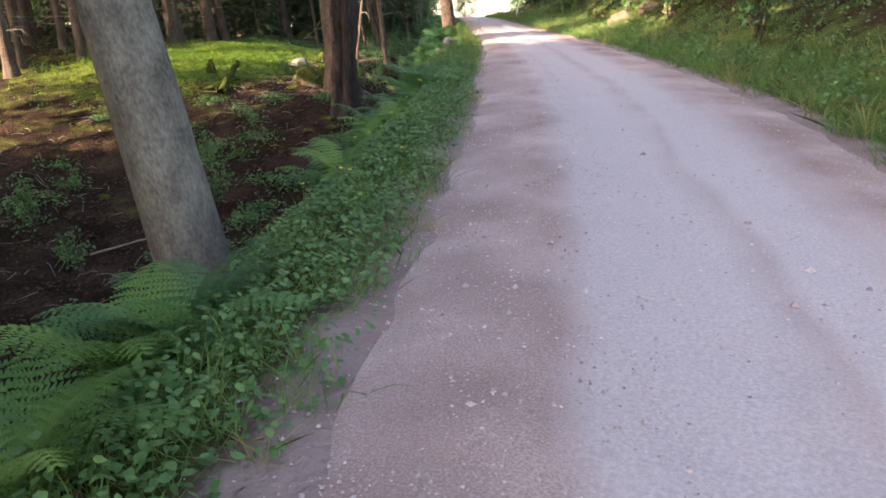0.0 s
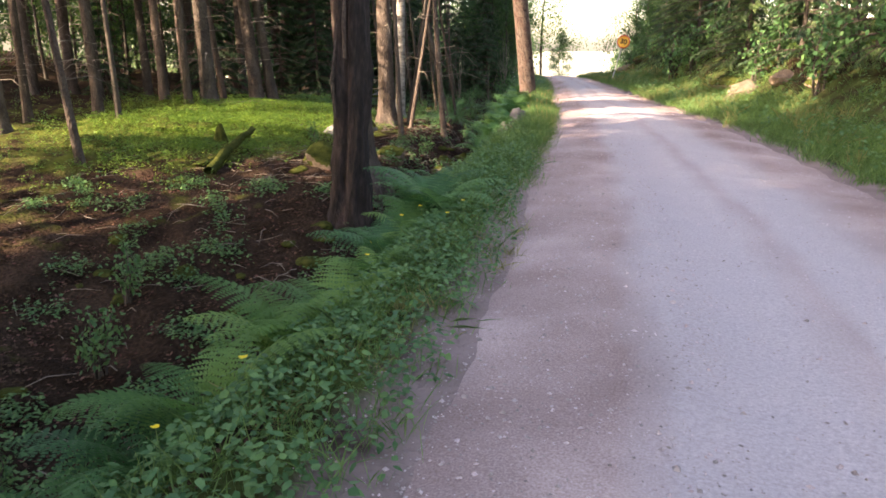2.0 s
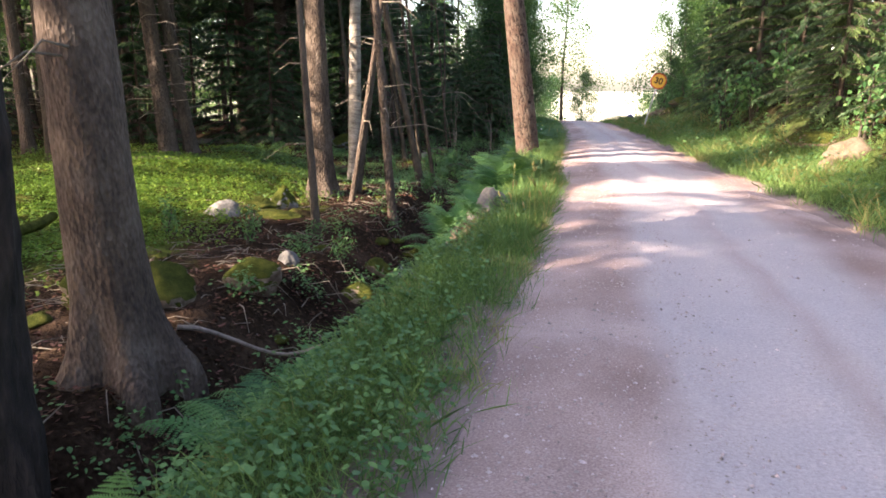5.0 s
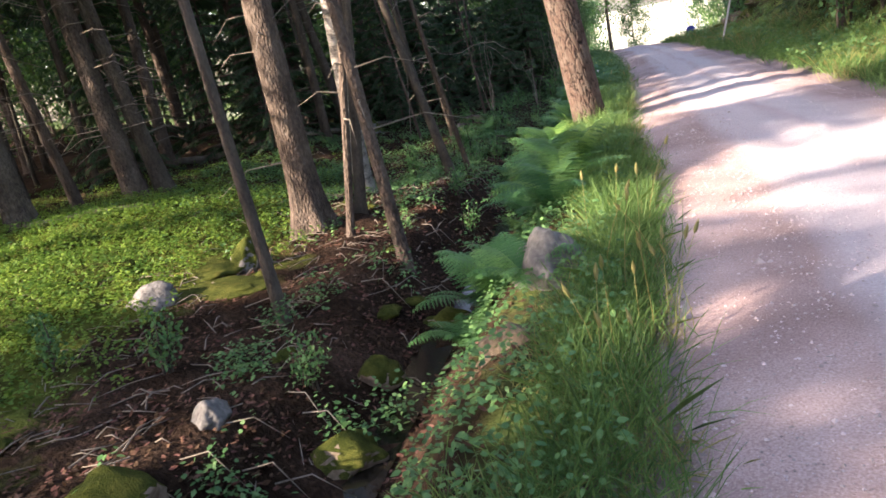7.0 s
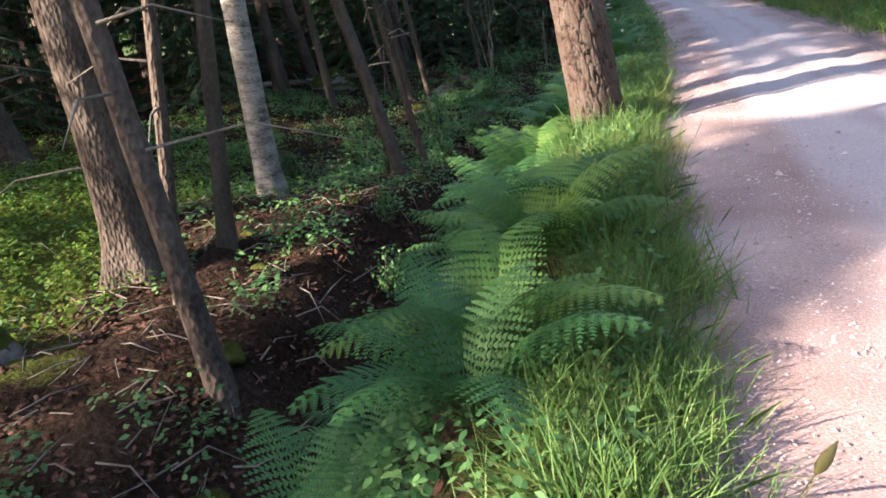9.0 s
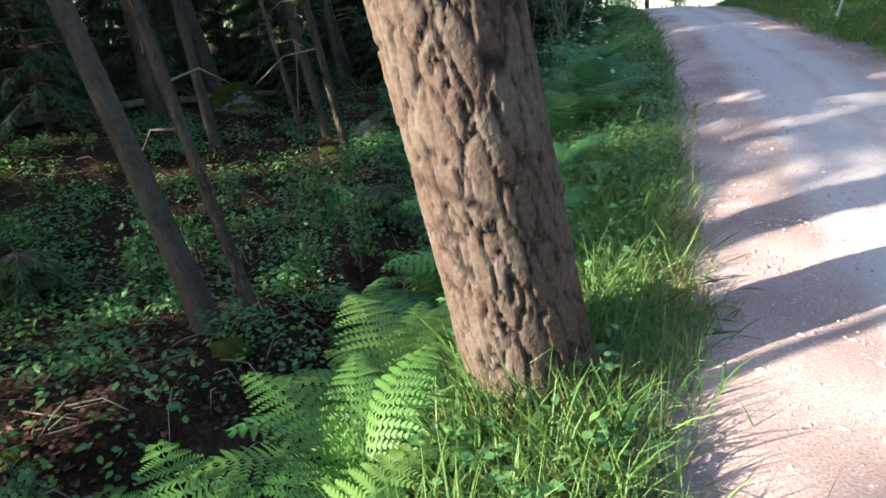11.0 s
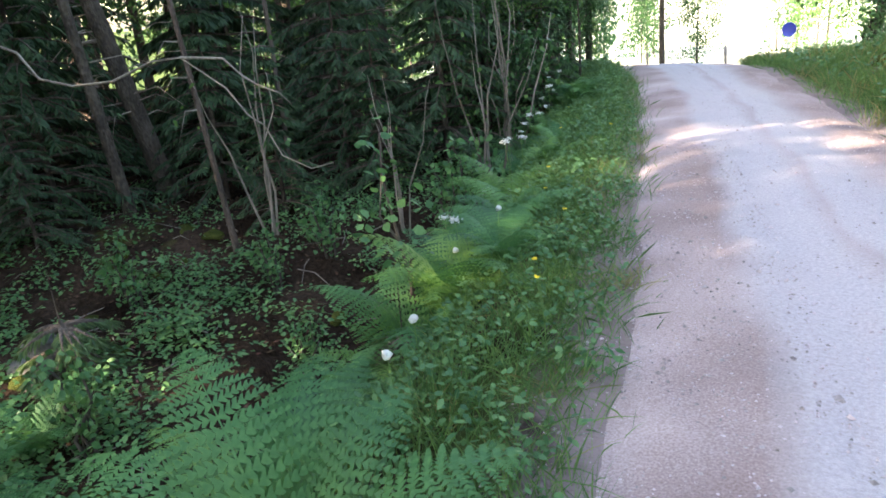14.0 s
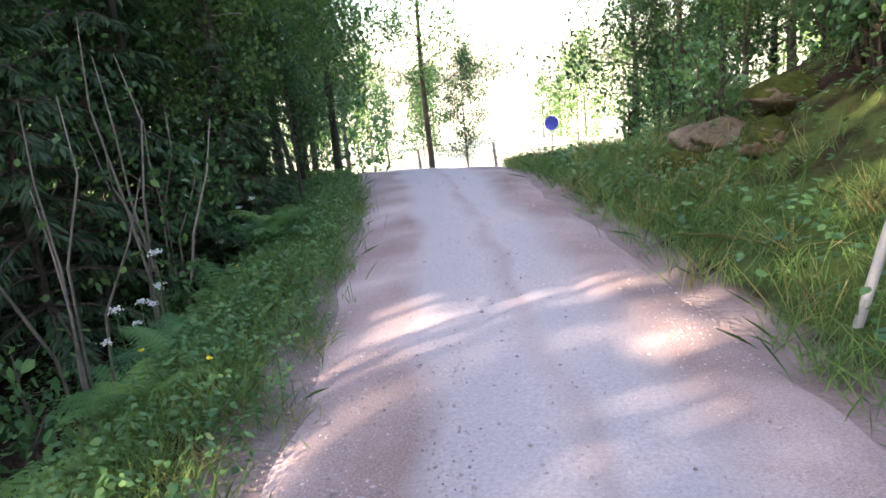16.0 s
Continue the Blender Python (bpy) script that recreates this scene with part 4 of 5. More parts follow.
for x, y, s in ((-8.36, 28.32, 0.7), (-8.94, 28.89, 0.6), (-6.97, 24.97, 0.6), (-5.63, 22, 0.8), (-5.54, 23.03, 0.7), (-4.99, 19.01, 0.8), (-5.16, 19.73, 0.7), (-4.37, 6.22, 0.6), (-10.54, 37.05, 0.6), (-10.21, 39, 0.7)):
    fern(x, y, s, 500 + n)
    n += 1


# ---- grass, herbs and small plants ----
def grass(name, label, centres, length, width, mat, seed, lean=0.35):
    g = np.random.default_rng(seed)
    ways = np.stack([g.normal(0, lean, len(centres)), g.normal(0, lean, len(centres)), np.ones(len(centres))], 1)
    polys = leaf_polys(centres, ways, 1.0, width, g, 0.0, 1.5)
    base = centres[:, None, :]
    rel = polys - base
    ln = (length * g.uniform(0.45, 1.25, len(centres)))[:, None, None]
    bend = g.uniform(0.1, 0.9, len(centres))[:, None]
    out = rel * [1, 1, 1]
    t = np.array([0, 0.3, 0.65, 1.0, 0.65, 0.3])
    spine = ways / np.linalg.norm(ways, axis=1, keepdims=True)
    flat = spine * [1, 1, 0]
    curve = spine[:, None, :] * t[None, :, None] + (flat * 1.1 * bend)[:, None, :] * (t ** 2)[None, :, None] - np.array([0, 0, 0.35])[None, None, :] * (bend[:, :, None] * (t ** 2)[None, :, None])
    side = rel[:, 1, :] - rel[:, 5, :]
    side = side / (np.linalg.norm(side, axis=1, keepdims=True) + 1e-9)
    across = np.array([0.25, 0.5, 0.35, 0, -0.35, -0.5])
    polys = base + curve * ln + side[:, None, :] * across[None, :, None] * (width * g.uniform(0.7, 1.4, len(centres)))[:, None, None]
    tagged(soup(name, polys, mat), label, "grass", kind="stuff")


def scatter(n, y0, y1, d0, d1, seed, side="left", clump=0.0, power=1.0):
    g = np.random.default_rng(seed)
    y = g.uniform(y0, y1, n)
    if clump:
        k = max(1, n // 26)
        y = np.repeat(g.uniform(y0, y1, k), 26)[:n]
        d = np.repeat(d0 + (d1 - d0) * g.uniform(0, 1, k) ** power, 26)[:n]
        y = y + g.normal(0, clump, len(y))
        d = d + g.normal(0, clump, len(d))
    else:
        d = d0 + (d1 - d0) * g.uniform(0, 1, n) ** power
    x = edge_left(y) - d if side == "left" else edge_right(y) + d
    return np.stack([x, y, height(x, y) - 0.01], 1)


grass("verge_grass", "fresh green grass on the road verge", np.concatenate([scatter(12000, 0, 12, 0.12, 1.2, 1, clump=0.09, power=0.8), scatter(8000, 11, 15.5, 0.06, 0.9, 2, clump=0.09, power=0.8), scatter(11000, 15.5, 20.5, 0.05, 0.5, 72, clump=0.08), scatter(11000, 20.5, 26, 0.06, 0.85, 73, clump=0.09, power=0.8), scatter(38000, 25, 47, 0.04, 1.1, 3, clump=0.09, power=0.8)]), 0.23, 0.0048, GRASS, 1)
grass("tall_verge_grass", "tall sunlit grass with pale tips beside the pine", np.concatenate([scatter(1900, 18.6, 25.0, 0.15, 0.75, 4, clump=0.09), scatter(500, 14.5, 19, 0.1, 0.5, 5, clump=0.07)]), 0.36, 0.005, GRASS, 2, 0.22)
grass("dry_grass", "pale dry grass stalks among the verge grass", np.concatenate([scatter(3000, 15, 20, 0.0, 0.6, 6, clump=0.06), scatter(5200, 20, 25, -0.02, 0.75, 75, clump=0.07), scatter(3200, 1, 15, 0.0, 1.2, 7, clump=0.05), scatter(4200, 25, 44, -0.05, 1.1, 8, clump=0.05)]), 0.17, 0.0045, GRASS_DRY, 3, 0.5)
grass("bank_grass", "green grass on the sunny road bank", np.concatenate([scatter(52000, -2, 49, 0.12, 1.9, 9, "right", 0.08), scatter(12000, 4, 48, 1.5, 4.0, 10, "right", 0.10)]), 0.27, 0.007, GRASS, 4)
grass("bank_dry_grass", "pale grass stalks on the road bank", scatter(4500, 2, 48, 0.1, 2.2, 11, "right", 0.07), 0.42, 0.007, GRASS_DRY, 5)
g = np.random.default_rng(15)
far_x, far_y = g.uniform(-26, 25, 24000), g.uniform(50, 90, 24000)
grass("meadow_grass", "pale green meadow grass beyond the junction", np.stack([far_x, far_y, height(far_x, far_y)], 1), 0.5, 0.035, HAY_GLARE, 6)


def low_leaves(name, label, category, centres, leaf, rise, mat, seed, per=5):
    """Low plants: several leaves on short stalks round each root."""
    g = np.random.default_rng(seed)
    c = np.repeat(centres, per, axis=0)
    w = g.uniform(0, 6.3, len(c))
    off = g.uniform(0.02, leaf * 1.2, len(c))
    c = c + np.stack([np.cos(w) * off, np.sin(w) * off, g.uniform(0.15, 1.0, len(c)) * rise], 1)
    ways = np.stack([np.cos(w), np.sin(w), g.uniform(-0.5, 0.35, len(c))], 1)
    tagged(soup(name, leaf_polys(c, ways, leaf, leaf * 0.62, g, 0.15, 0.35), mat), label, category, kind="stuff")


low_leaves("verge_herbs", "low broad-leaved herbs along the road edge", "plants", np.concatenate([scatter(5200, 0, 13, 0.06, 1.7, 20, power=0.75), scatter(1200, 13, 25, 0.2, 1.3, 21), scatter(3600, 25, 42, 0.06, 1.4, 22, power=0.75)]), 0.042, 0.20, HERB, 7, 7)
low_leaves("ditch_herbs", "dark green herbs on the ditch slopes", "plants", np.concatenate([scatter(1800, 0, 14, 0.9, 2.4, 23), scatter(900, 14, 25, 1.0, 3.2, 24, clump=0.12), scatter(5200, 24, 42, 1.0, 4.2, 25, clump=0.16)]), 0.045, 0.26, HERB, 8, 6)
low_leaves("bank_herbs", "leafy weeds among the bank grass", "plants", scatter(1800, 2, 46, 0.3, 3.5, 26, "right"), 0.075, 0.30, HERB, 9, 6)


def moss_patch(n, cx, cy, sx, sy, seed, off=2.7):
    g = np.random.default_rng(seed)
    x, y = g.normal(cx, sx, n), g.normal(cy, sy, n)
    keep = (edge_left(y) - x > off + 0.5 * np.sin(2.1 * y))
    x, y = x[keep], y[keep]
    return np.stack([x, y, height(x, y)], 1)


low_leaves("bilberry_carpet", "bright green bilberry carpet on the sunlit mound", "plants", np.concatenate([moss_patch(3600, -10.6, 18.6, 1.8, 2.3, 30, 4.3), moss_patch(900, -9.3, 16.0, 1.0, 1.5, 31, 4.6), moss_patch(1200, -12.0, 21.6, 3.0, 2.5, 32, 4.3)]), 0.045, 0.16, BILBERRY, 10, 12)
low_leaves("forest_floor_plants", "scattered small green plants on the forest floor", "plants", np.concatenate([scatter(1500, 3, 13, 2.2, 7.5, 33, clump=0.14), scatter(2600, 23, 33, 2.8, 8.0, 34, clump=0.2), moss_patch(900, -14, 26, 5, 7, 35), moss_patch(500, -9, 23, 1.5, 1.5, 36)]), 0.05, 0.14, HERB, 11, 7)
low_leaves("bank_bilberry", "green bilberry scrub on top of the bank", "plants", scatter(1500, 14, 47, 3.0, 8.0, 37, "right"), 0.06, 0.30, BILBERRY, 12, 9)

# litter, twigs, gravel
g = np.random.default_rng(40)
floor = np.concatenate([scatter(22000, 1, 36, 2.0, 9.0, 41), scatter(12000, 2, 15, 1.8, 7.0, 45), scatter(16000, 13, 26, 1.5, 4.6, 46), scatter(5000, 0, 40, 0.6, 2.0, 42)])
tagged(soup("leaf_litter", leaf_polys(floor + [0, 0, 0.02], np.concatenate([g.normal(0, 1, (len(floor), 2)), g.normal(0, 0.25, (len(floor), 1))], 1), 0.055, 0.026, g, 0, 0.25), LITTER), "brown dead leaves and needles on the forest floor", "leaf litter", kind="stuff")
tips = np.concatenate([scatter(900, 1, 36, 2.0, 8.0, 43), scatter(450, 13, 25, 1.8, 5.0, 47)])
twigs = []
rng = random.Random(44)
for p in tips:
    w, ln = rng.uniform(0, 6.3), rng.uniform(0.12, 0.5)
    d = Vector((math.cos(w), math.sin(w), 0))
    a = Vector(p) + Vector((0, 0, 0.02))
    b, c = a + d * ln * 0.5 + Vector((0, 0, rng.uniform(0, 0.05))), a + d * ln
    c.z = ground_at(c.x, c.y) + 0.02
    twigs.append(tube([a, b, c], [0.006, 0.005, 0.002], 4))
tagged(mesh_object("fallen_twigs", *joined(twigs), DEAD_WOOD), "thin dry twigs lying on the forest floor", "twigs", kind="stuff")


def pebbles(name, label, centres, size, seed):
    g = np.random.default_rng(seed)
    base = np.array([[1, 0, 0], [0, 1, 0], [-1, 0, 0], [0, -1, 0], [0, 0, 0.75], [0, 0, -0.5]])
    tri = np.array([[0, 1, 4], [1, 2, 4], [2, 3, 4], [3, 0, 4]])
    n = len(centres)
    s = size * np.exp(g.normal(0, 0.45, (n, 1, 1))) * g.uniform(0.7, 1.3, (n, 1, 3))
    w = g.uniform(0, 6.3, n)
    rot = np.stack([np.stack([np.cos(w), -np.sin(w)], -1), np.stack([np.sin(w), np.cos(w)], -1)], -2)
    v = np.tile(base, (n, 1, 1)) * s + g.normal(0, size * 0.15, (n, 6, 3))
    v[:, :, :2] = np.einsum("nij,nkj->nki", rot, v[:, :, :2])
    v += centres[:, None, :]
    verts = v.reshape(-1, 3)
    faces = (tri[None] + (np.arange(n) * 6)[:, None, None]).reshape(-1, 3)
    me = bpy.data.meshes.new(name)
    me.from_pydata(verts.tolist(), [], faces.tolist())
    me.materials.append(PEBBLE)
    tagged(new(name, me), label, "gravel", kind="stuff")


def road_spots(n, y0, y1, u0, u1, seed):
    g = np.random.default_rng(seed)
    y, u = g.uniform(y0, y1, n), g.uniform(u0, u1, n)
    a, b = edge_left(y), edge_right(y)
    z = 0.05 * np.sin(np.pi * u) - 0.03 * np.abs(2 * u - 1) ** 10 - 0.018 * (np.exp(-((u - 0.40) / 0.07) ** 2) + np.exp(-((u - 0.74) / 0.07) ** 2))
    return np.stack([a + (b - a) * u, y, z + 0.001 - fall(y)], 1)


pebbles("loose_gravel", "loose reddish gravel along the road sides", np.concatenate([road_spots(30000, 0, 34, -0.02, 0.36, 50), road_spots(12000, 2, 40, 0.34, 0.9, 51), road_spots(5000, 4, 44, 0.86, 1.04, 52), scatter(9000, 0, 42, -0.1, 0.4, 57) + [0, 0, 0.014]]), 0.0045, 53)
pebbles("scattered_stones", "scattered larger stones on the gravel road", np.concatenate([road_spots(420, 0, 36, 0.0, 0.3, 54), road_spots(120, 0, 36, 0.3, 1.0, 55)]), 0.008, 56)


# ---- stones, stumps and logs ----
def boulder(x, y, sx, sy, sz, seed, mat=ROCK, label="grey granite boulder half sunk in the slope", sink=0.3, moss=False, dz=0.0, name="boulder", category="rock"):
    bm = bmesh.new()
    bmesh.ops.create_icosphere(bm, subdivisions=4, radius=1)
    off = Vector((seed * 3.1, seed * 1.7, 0))
    for v in bm.verts:
        p = v.co.copy()
        k = 1 + 0.40 * noise.noise(p * 0.9 + off) + 0.20 * noise.noise(p * 2.2 + off) + 0.07 * noise.noise(p * 6 + off)
        for cut in (Vector((0.7, 0.3, 0.6)), Vector((-0.6, 0.5, 0.5)), Vector((0.1, -0.8, 0.5))):
            over = p.dot(cut.normalized()) * k - 0.74
            k -= 0.8 * max(0.0, over)
        if noise.noise(p * 0.7 - off) > 0:
            k *= 0.94
        v.co = Vector((p.x * sx, p.y * sy, p.z * sz)) * k
    for f in bm.faces:
        f.smooth = True
    me = bpy.data.meshes.new(name)
    bm.to_mesh(me)
    me.materials.append(mat)
    if moss:
        me.materials.append(MOSS)
        for p in me.polygons:
            c = p.center
            if p.normal.z > 0.35 + 0.5 * noise.noise(c * 4 + off):
                p.material_index = 1
    bm.free()
    ob = new(name, me)
    ob.matrix_basis = pose(x, y, ground_at(x, y) + sz * (1 - 2 * sink) * 0.5 + dz, 0, 0, seed * 47)
    return tagged(ob, label, category)


boulder(-3.86, 17.72, 0.22, 0.44, 0.36, 1, label="large smooth grey boulder in the roadside grass", sink=0.35, dz=-0.12)
boulder(-3.76, 16.82, 0.13, 0.26, 0.22, 2, ROCK_BROWN, "yellowish brown stone in the ditch slope below the grass", 0.3, dz=-0.2)
boulder(-8.08, 18.2, 0.27, 0.2, 0.19, 4, ROCK, "grey boulder on the bilberry mound")
boulder(-7.84, 19.34, 0.22, 0.2, 0.26, 5, ROCK, "moss-capped boulder beside the spruce", moss=True)
boulder(-6.25, 14.42, 0.42, 0.36, 0.32, 6, ROCK_BROWN, "mossy stone behind the dead trunk", moss=True)
boulder(-5.96, 14.81, 0.36, 0.3, 0.28, 7, ROCK_BROWN, "rounded mossy stone by the spruce roots", moss=True)
boulder(-5.11, 16.92, 0.26, 0.22, 0.15, 8, ROCK_BROWN, "dark mossy stone in the ditch bank", 0.3, True)
boulder(-5.43, 17.88, 0.2, 0.22, 0.14, 9, ROCK_BROWN, "dark mossy stone in the ditch bank", 0.3, True)
boulder(-5.86, 16.62, 0.15, 0.12, 0.12, 10, ROCK, "grey stone in the litter slope", 0.35)
boulder(-5.35, 19.01, 0.2, 0.18, 0.13, 11, ROCK_BROWN, "dark mossy stone in the ditch bank", 0.3, True)
boulder(-9.88, 29.55, 0.3, 0.22, 0.2, 12, ROCK, "grey stone between thin stems", 0.3)
boulder(-13, 30.17, 0.5, 0.4, 0.35, 13, ROCK, "mossy boulder in the shaded wood", 0.3, True)
boulder(-5.62, 15.63, 0.3, 0.3, 0.2, 14, ROCK_BROWN, "rounded mossy stone in the bank", 0.3, True)
boulder(-6.1, 27.1, 0.15, 0.13, 0.10, 15, ROCK_BROWN, "reddish earth clod among the ferns", 0.4, dz=-0.04)
for k, (x, y, s) in enumerate([(-4.7, 38.8, 0.5), (-4.25, 39.4, 0.5), (-3.9, 38.4, 0.4), (-4.5, 40.0, 0.45), (-3.6, 39.2, 0.55), (0.39, 23.11, 0.5), (0.78, 24.2, 0.4), (0.02, 22.77, 0.3), (0.03, 24.63, 0.45), (1.08, 22.28, 0.4), (-0.2, 25.09, 0.4), (-2.9, 44.19, 0.5), (-3.3, 45.2, 0.55), (-2.5, 43.35, 0.4), (-3.7, 46, 0.4), (-2.6, 45, 0.5), (1.69, 20.76, 0.4)]):
    boulder(x, y, s * 0.9, s * 0.7, s * 0.45, 30 + k, ROCK_BROWN, "ochre mossy stone in the cut road bank", 0.35, k % 2 == 0)
for k in range(80):
    y = float(g.uniform(5, 32))
    x = float(edge_left(y)) - float(g.uniform(2.1, 5.6))
    s = float(g.uniform(0.06, 0.15))
    boulder(x, y, s * 1.3, s, s * 0.5, 60 + k, MOSS, "small moss hummock on the forest floor", 0.5, name="moss_hummock", category="moss")
for k in range(26):
    boulder(float(g.uniform(-12.5, -7.6)), float(g.uniform(13.5, 19.5)), float(g.uniform(0.25, 0.6)), float(g.uniform(0.25, 0.5)), float(g.uniform(0.06, 0.13)), 120 + k, MOSS, "yellow-green moss cushion on the mound", 0.5, name="moss_cushion", category="moss")


def log(name, label, a, b, r, mat, moss=True):
    rng = random.Random(int(a[0] * 100))
    pts = []
    for k in range(9):
        s = k / 8
        x, y = a[0] + (b[0] - a[0]) * s, a[1] + (b[1] - a[1]) * s
        pts.append((x + rng.uniform(-0.02, 0.02), y, ground_at(x, y) + a[2] + (b[2] - a[2]) * s))
    ob = mesh_object(name, *tube(pts, [r * (1 - 0.05 * k) for k in range(9)], 10, 0.08, rng), mat)
    return tagged(ob, label, "log")


log("mossy_log", "mossy rotting log lying on the mound", (-7.73, 13.46, 0.06), (-8.6, 15.91, 0.35), 0.09, MOSS)
log("fallen_log", "pale bare fallen log on the forest floor", (-12.75, 20.12, 0.05), (-11.2, 21.2, 0.06), 0.05, DEAD_WOOD)
log("fallen_log", "grey fallen trunk far back in the wood", (-16.5, 26.5, 0.1), (-12.8, 31.22, 0.12), 0.09, DEAD_WOOD)
log("fallen_branch", "broken branch lying across the ditch bank", (-5.25, 14.21, 0.05), (-4.48, 15.1, 0.25), 0.02, DEAD_WOOD)
log("fallen_branch", "thin fallen branch on dark litter", (-5.99, 6.88, 0.03), (-5.4, 7.6, 0.05), 0.014, DEAD_WOOD)
boulder(-9.22, 15.74, 0.14, 0.14, 0.34, 171, MOSS, "short mossy stump on the mound", 0.2, name="stump", category="stump")


def bent_branch(x, y, z, pts, label):
    ob = mesh_object("hanging_branch", *tube([Vector((x, y, z)) + Vector(p) for p in pts], [0.013 - 0.009 * k / len(pts) for k in range(len(pts))], 6), DEAD_WOOD)
    return tagged(ob, label, "branch")


bent_branch(0, 0, 0, [(-11.53, 29.92, ground_at(-11.53, 29.92) - 0.05), (-11.33, 30.02, 0.97), (-11.03, 30.22, 1.47), (-10.68, 30.37, 1.3), (-10.51, 30.39, 1.1), (-10.28, 30.5, 1.03), (-10.02, 30.66, 1.04), (-9.78, 30.86, 1.16), (-9.6, 30.98, 1.17), (-9.28, 31.08, 0.93), (-9.11, 31.1, 0.72), (-8.99, 31.13, 0.64), (-8.85, 31.13, 0.41), (-8.65, 31.21, 0.3), (-8.51, 31.31, 0.33)], "bare pale branch bowed over the ditch")
bent_branch(0, 0, 0, [(-9.6, 30.98, 1.17), (-9.32, 31.14, 1.14), (-9.17, 31.17, 1.0), (-9.07, 31.21, 0.93), (-8.92, 31.27, 0.86), (-8.84, 31.29, 0.78)], "thin pale side twig of the bowed branch")

# grey wooden post
px_, py_ = -10.9, 42.2
post = mesh_object("wooden_post", *tube([(px_, py_, ground_at(px_, py_) - 0.2), (px_ - 0.12, py_ + 0.03, ground_at(px_, py_) + 0.5), (px_ - 0.28, py_ + 0.07, ground_at(px_, py_) + 1.15)], [0.05, 0.048, 0.045], 10, 0.04, random.Random(2)), DEAD_WOOD)
tagged(post, "leaning weathered wooden post in the grass", "post")
for x, y in ((-9.6, 55.0), (-13.2, 58.0)):
    p = mesh_object("wooden_post", *tube([(x, y, ground_at(x, y) - 0.2), (x - 0.1, y + 0.1, ground_at(x, y) + 1.3)], [0.06, 0.055], 10, 0.04, random.Random(3)), DEAD_WOOD)
    tagged(p, "grey fence post at the edge of the meadow", "post")


# ---- road signs ----
def disc(bm, r, y0, y1, segs=40):
    m = pose(0, (y0 + y1) / 2, 0, 90)
    bmesh.ops.create_cone(bm, cap_ends=True, segments=segs, radius1=r, radius2=r, depth=abs(y1 - y0), matrix=m)


def sign(x, y, turn, lean, height_m, r, label, face, rim, text=""):
    ob = thing("road_sign", 0, 0, 0, label, "road sign")
    pole = bmesh.new()
    bmesh.ops.create_cone(pole, cap_ends=True, segments=14, radius1=0.024, radius2=0.024, depth=height_m + r + 0.4, matrix=pose(0, 0.02, (height_m + r - 0.4) / 2))
    part("pole", pole, METAL, ob, "galvanised steel pole")
    plate = bmesh.new()
    disc(plate, r, -0.016, -0.034)
    p = part("plate", plate, rim, ob)
    p.location = (0, 0, height_m)
    inner = bmesh.new()
    disc(inner, r * 0.86, -0.034, -0.039)
    q = part("face", inner, face, p)
    for k in (-0.15, 0.15):
        clip = bmesh.new()
        bmesh.ops.create_cube(clip, size=1, matrix=pose(0, 0.012, height_m + k) @ Matrix.Diagonal((0.09, 0.07, 0.03, 1)))
        bmesh.ops.bevel(clip, geom=clip.edges[:], offset=0.006, segments=1, affect="EDGES")
        part("bracket", clip, METAL, ob)
    if text:
        curve = bpy.data.curves.new("number", "FONT")
        curve.body, curve.size, curve.align_x, curve.align_y, curve.extrude, curve.offset = text, r * 1.05, "CENTER", "CENTER", 0.002, 0.006
        tmp = new("number_curve", curve)
        me = bpy.data.meshes.new_from_object(tmp)
        bpy.data.objects.remove(tmp)
        me.materials.clear()
        me.materials.append(BLACK)
        num = new("number", me)
        num.parent = p
        num.matrix_basis = pose(0, -0.043, 0, 90)
    ob.matrix_basis = stand(x, y, lean, turn)
    return ob


sign(-4.28, 34.2, 10, (0.24, 0.02), 1.6, 0.25, "round amber 30 speed sign with red rim on leaning pole", SIGN_YELLOW, SIGN_RED, "30")
sign(-7.6, 54.4, 12, (0, 0), 1.75, 0.23, "small round blue sign on a thin steel pole", SIGN_BLUE, SIGN_BLUE)


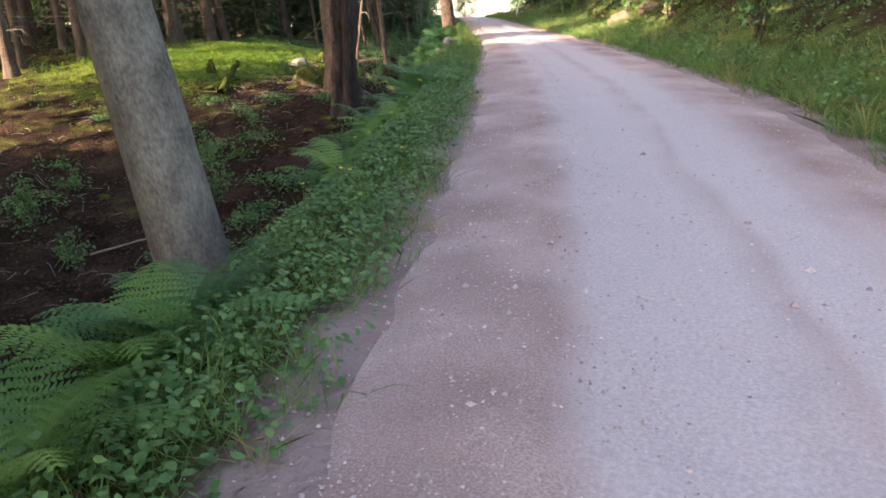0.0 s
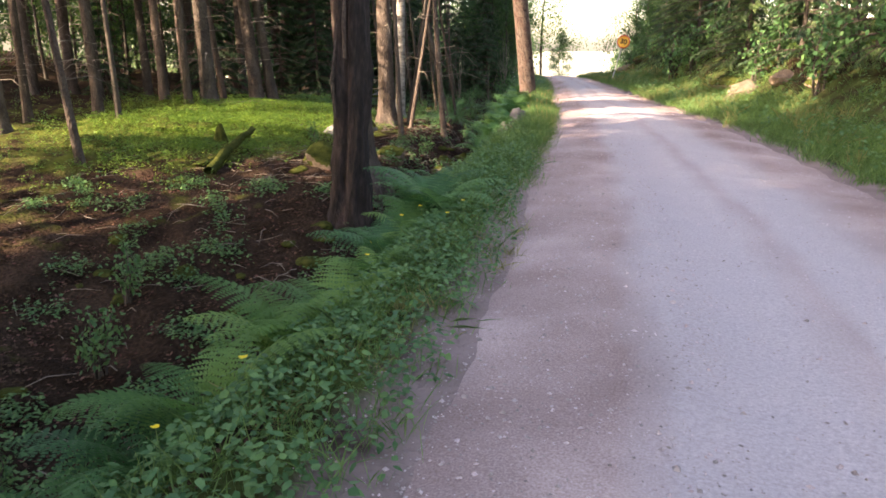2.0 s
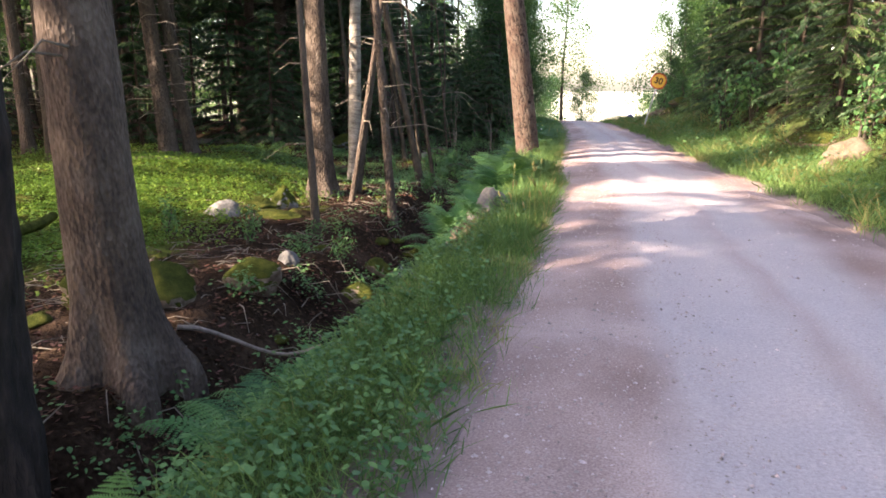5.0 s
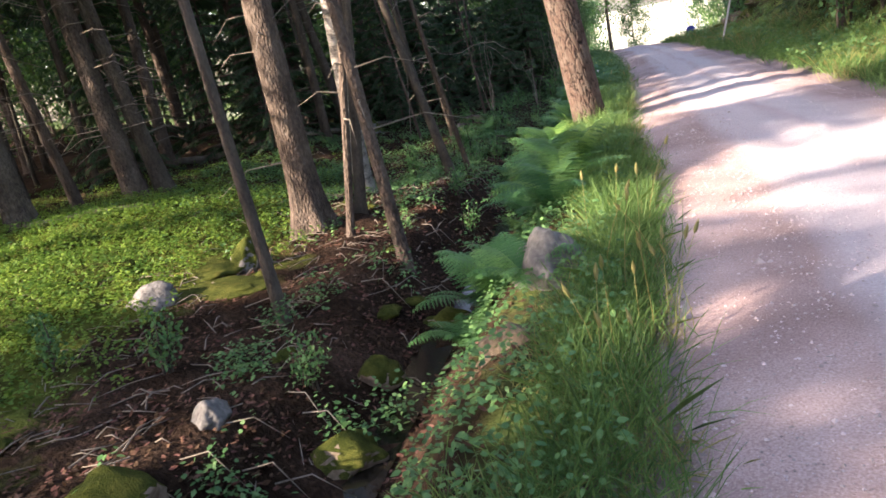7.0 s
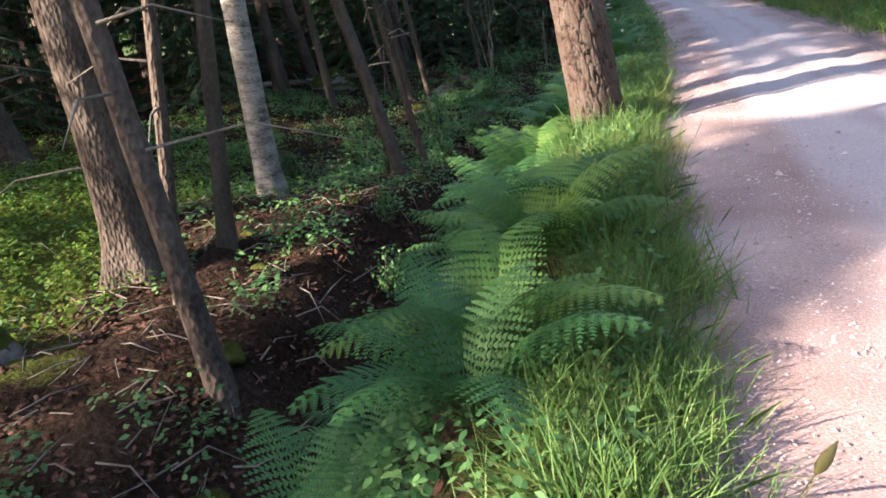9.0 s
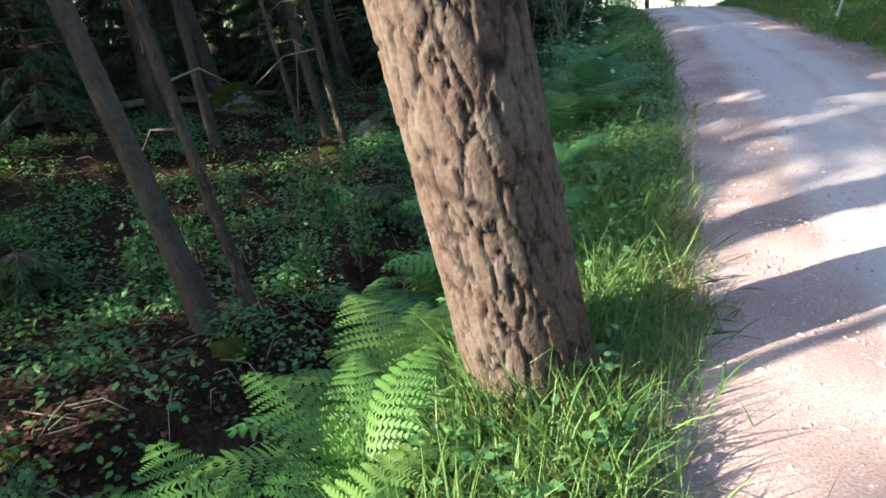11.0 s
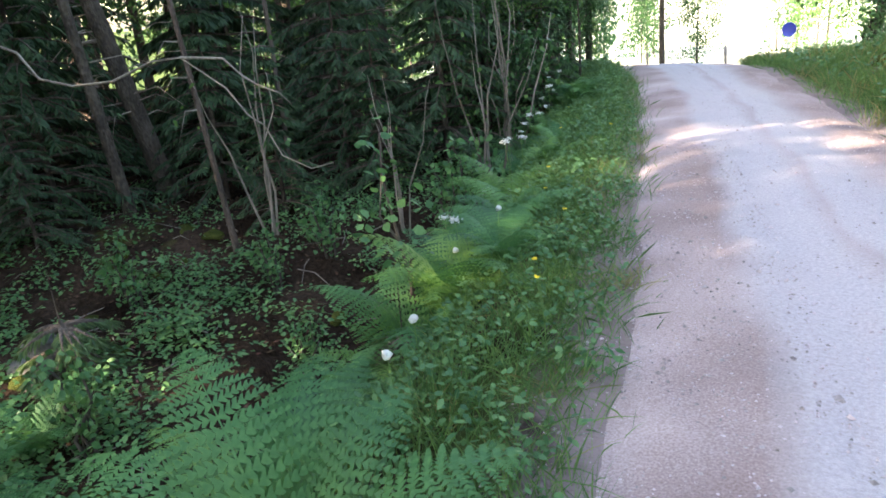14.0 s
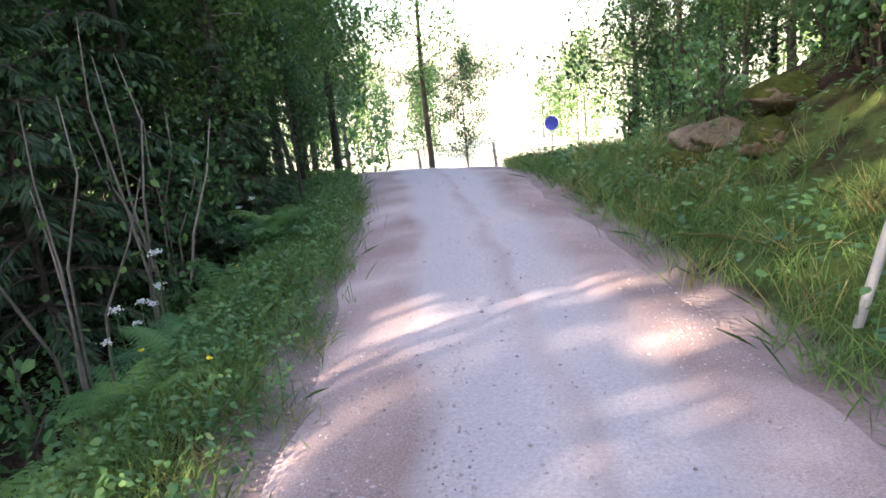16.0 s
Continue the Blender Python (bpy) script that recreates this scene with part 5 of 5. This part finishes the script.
# ---- flowers ----
def flower(x, y, h, seed, kind):
    rng = random.Random(seed)
    z = ground_at(x, y)
    names = {"buttercup": ("buttercup", "yellow buttercup flower among the herbs"), "clock": ("dandelion_clock", "white dandelion clock on a thin stalk"), "umbel": ("cow_parsley", "white umbel flower above the grass")}
    ob = thing(names[kind][0], x, y, z, names[kind][1], "flower", names[kind][0].replace("_", " ") + " flowers")
    tip = Vector((rng.uniform(-0.05, 0.05), rng.uniform(-0.05, 0.05), h))
    mesh_object("stalk", *tube([(0, 0, -0.02), tip * 0.5 + Vector((0.01, 0, 0)), tip], [0.003, 0.0025, 0.002], 5), GRASS, ob)
    g = np.random.default_rng(seed)
    if kind == "buttercup":
        w = np.arange(5) * 2 * math.pi / 5
        ways = np.stack([np.cos(w), np.sin(w), np.full(5, 0.45)], 1)
        soup("petals", leaf_polys(np.tile(np.array(tip), (5, 1)), ways, 0.02, 0.02, g, 0, 0.1), YELLOW, ob)
    elif kind == "clock":
        bm = bmesh.new()
        bmesh.ops.create_icosphere(bm, subdivisions=2, radius=0.019, matrix=Matrix.Translation(tip))
        for v in bm.verts:
            v.co += (v.co - tip) * rng.uniform(-0.25, 0.25)
        part("seed_head", bm, WHITE, ob)
    else:
        c = np.array(tip) + np.concatenate([g.normal(0, 0.018, (60, 2)), g.normal(0.01, 0.006, (60, 1))], 1)
        soup("umbel", leaf_polys(c, g.normal(0, 1, (60, 3)), 0.014, 0.012, g, 0, 0.5), WHITE, ob)["kind"] = "stuff"
    return ob


rng = random.Random(8)
for k in range(26):
    y = rng.choice((rng.uniform(3.5, 10), rng.uniform(25, 36)))
    flower(float(edge_left(y)) - rng.uniform(0.2, 1.2), y, rng.uniform(0.2, 0.38), 900 + k, "buttercup")
for x, y in ((-6.43, 29.01), (-6.58, 29.38), (-6.92, 30.82), (-6.85, 27.67), (-7.11, 30.65), (-6.02, 27.83)):
    flower(x, y, 0.36, int(-x * 100 + y * 10), "clock")
for k in range(16):
    y = rng.uniform(30, 38)
    flower(float(edge_left(y)) - rng.uniform(0.9, 1.5), y, rng.uniform(0.45, 0.7), 950 + k, "umbel")


# ---- seeding grass ----
def seed_grass(x, y, h, seed):
    """A tall bowed grass stalk with a pale loose seed head."""
    rng = random.Random(seed)
    ob = thing("seed_grass", x, y, ground_at(x, y), "tall grass stalk with a pale seed head", "grass", "seeding grass stalks")
    w, bow = rng.uniform(0, 6.3), rng.uniform(0.05, 0.2)
    pts = [Vector((math.cos(w) * bow * k * k, math.sin(w) * bow * k * k, h * k - 0.02)) for k in (0, 0.35, 0.7, 1.0)]
    mesh_object("stalk", *tube(pts, [0.0022, 0.002, 0.0016, 0.0012], 5), GRASS_DRY, ob)
    way = (pts[3] - pts[2]).normalized()
    mesh_object("seed_head", *tube([pts[3] + way * k for k in (0, 0.015, 0.035, 0.055, 0.07)], [0.002, 0.008, 0.010, 0.006, 0.001], 7, 0.25, rng), GRASS_DRY, ob, "pale straw seed head")


rng = random.Random(61)
for k in range(24):
    y = rng.uniform(15.9, 18.4) if k < 20 else rng.uniform(21.5, 25.5)
    seed_grass(float(edge_left(y)) - rng.uniform(-0.12, 0.45), y, rng.uniform(0.32, 0.6), 700 + k)
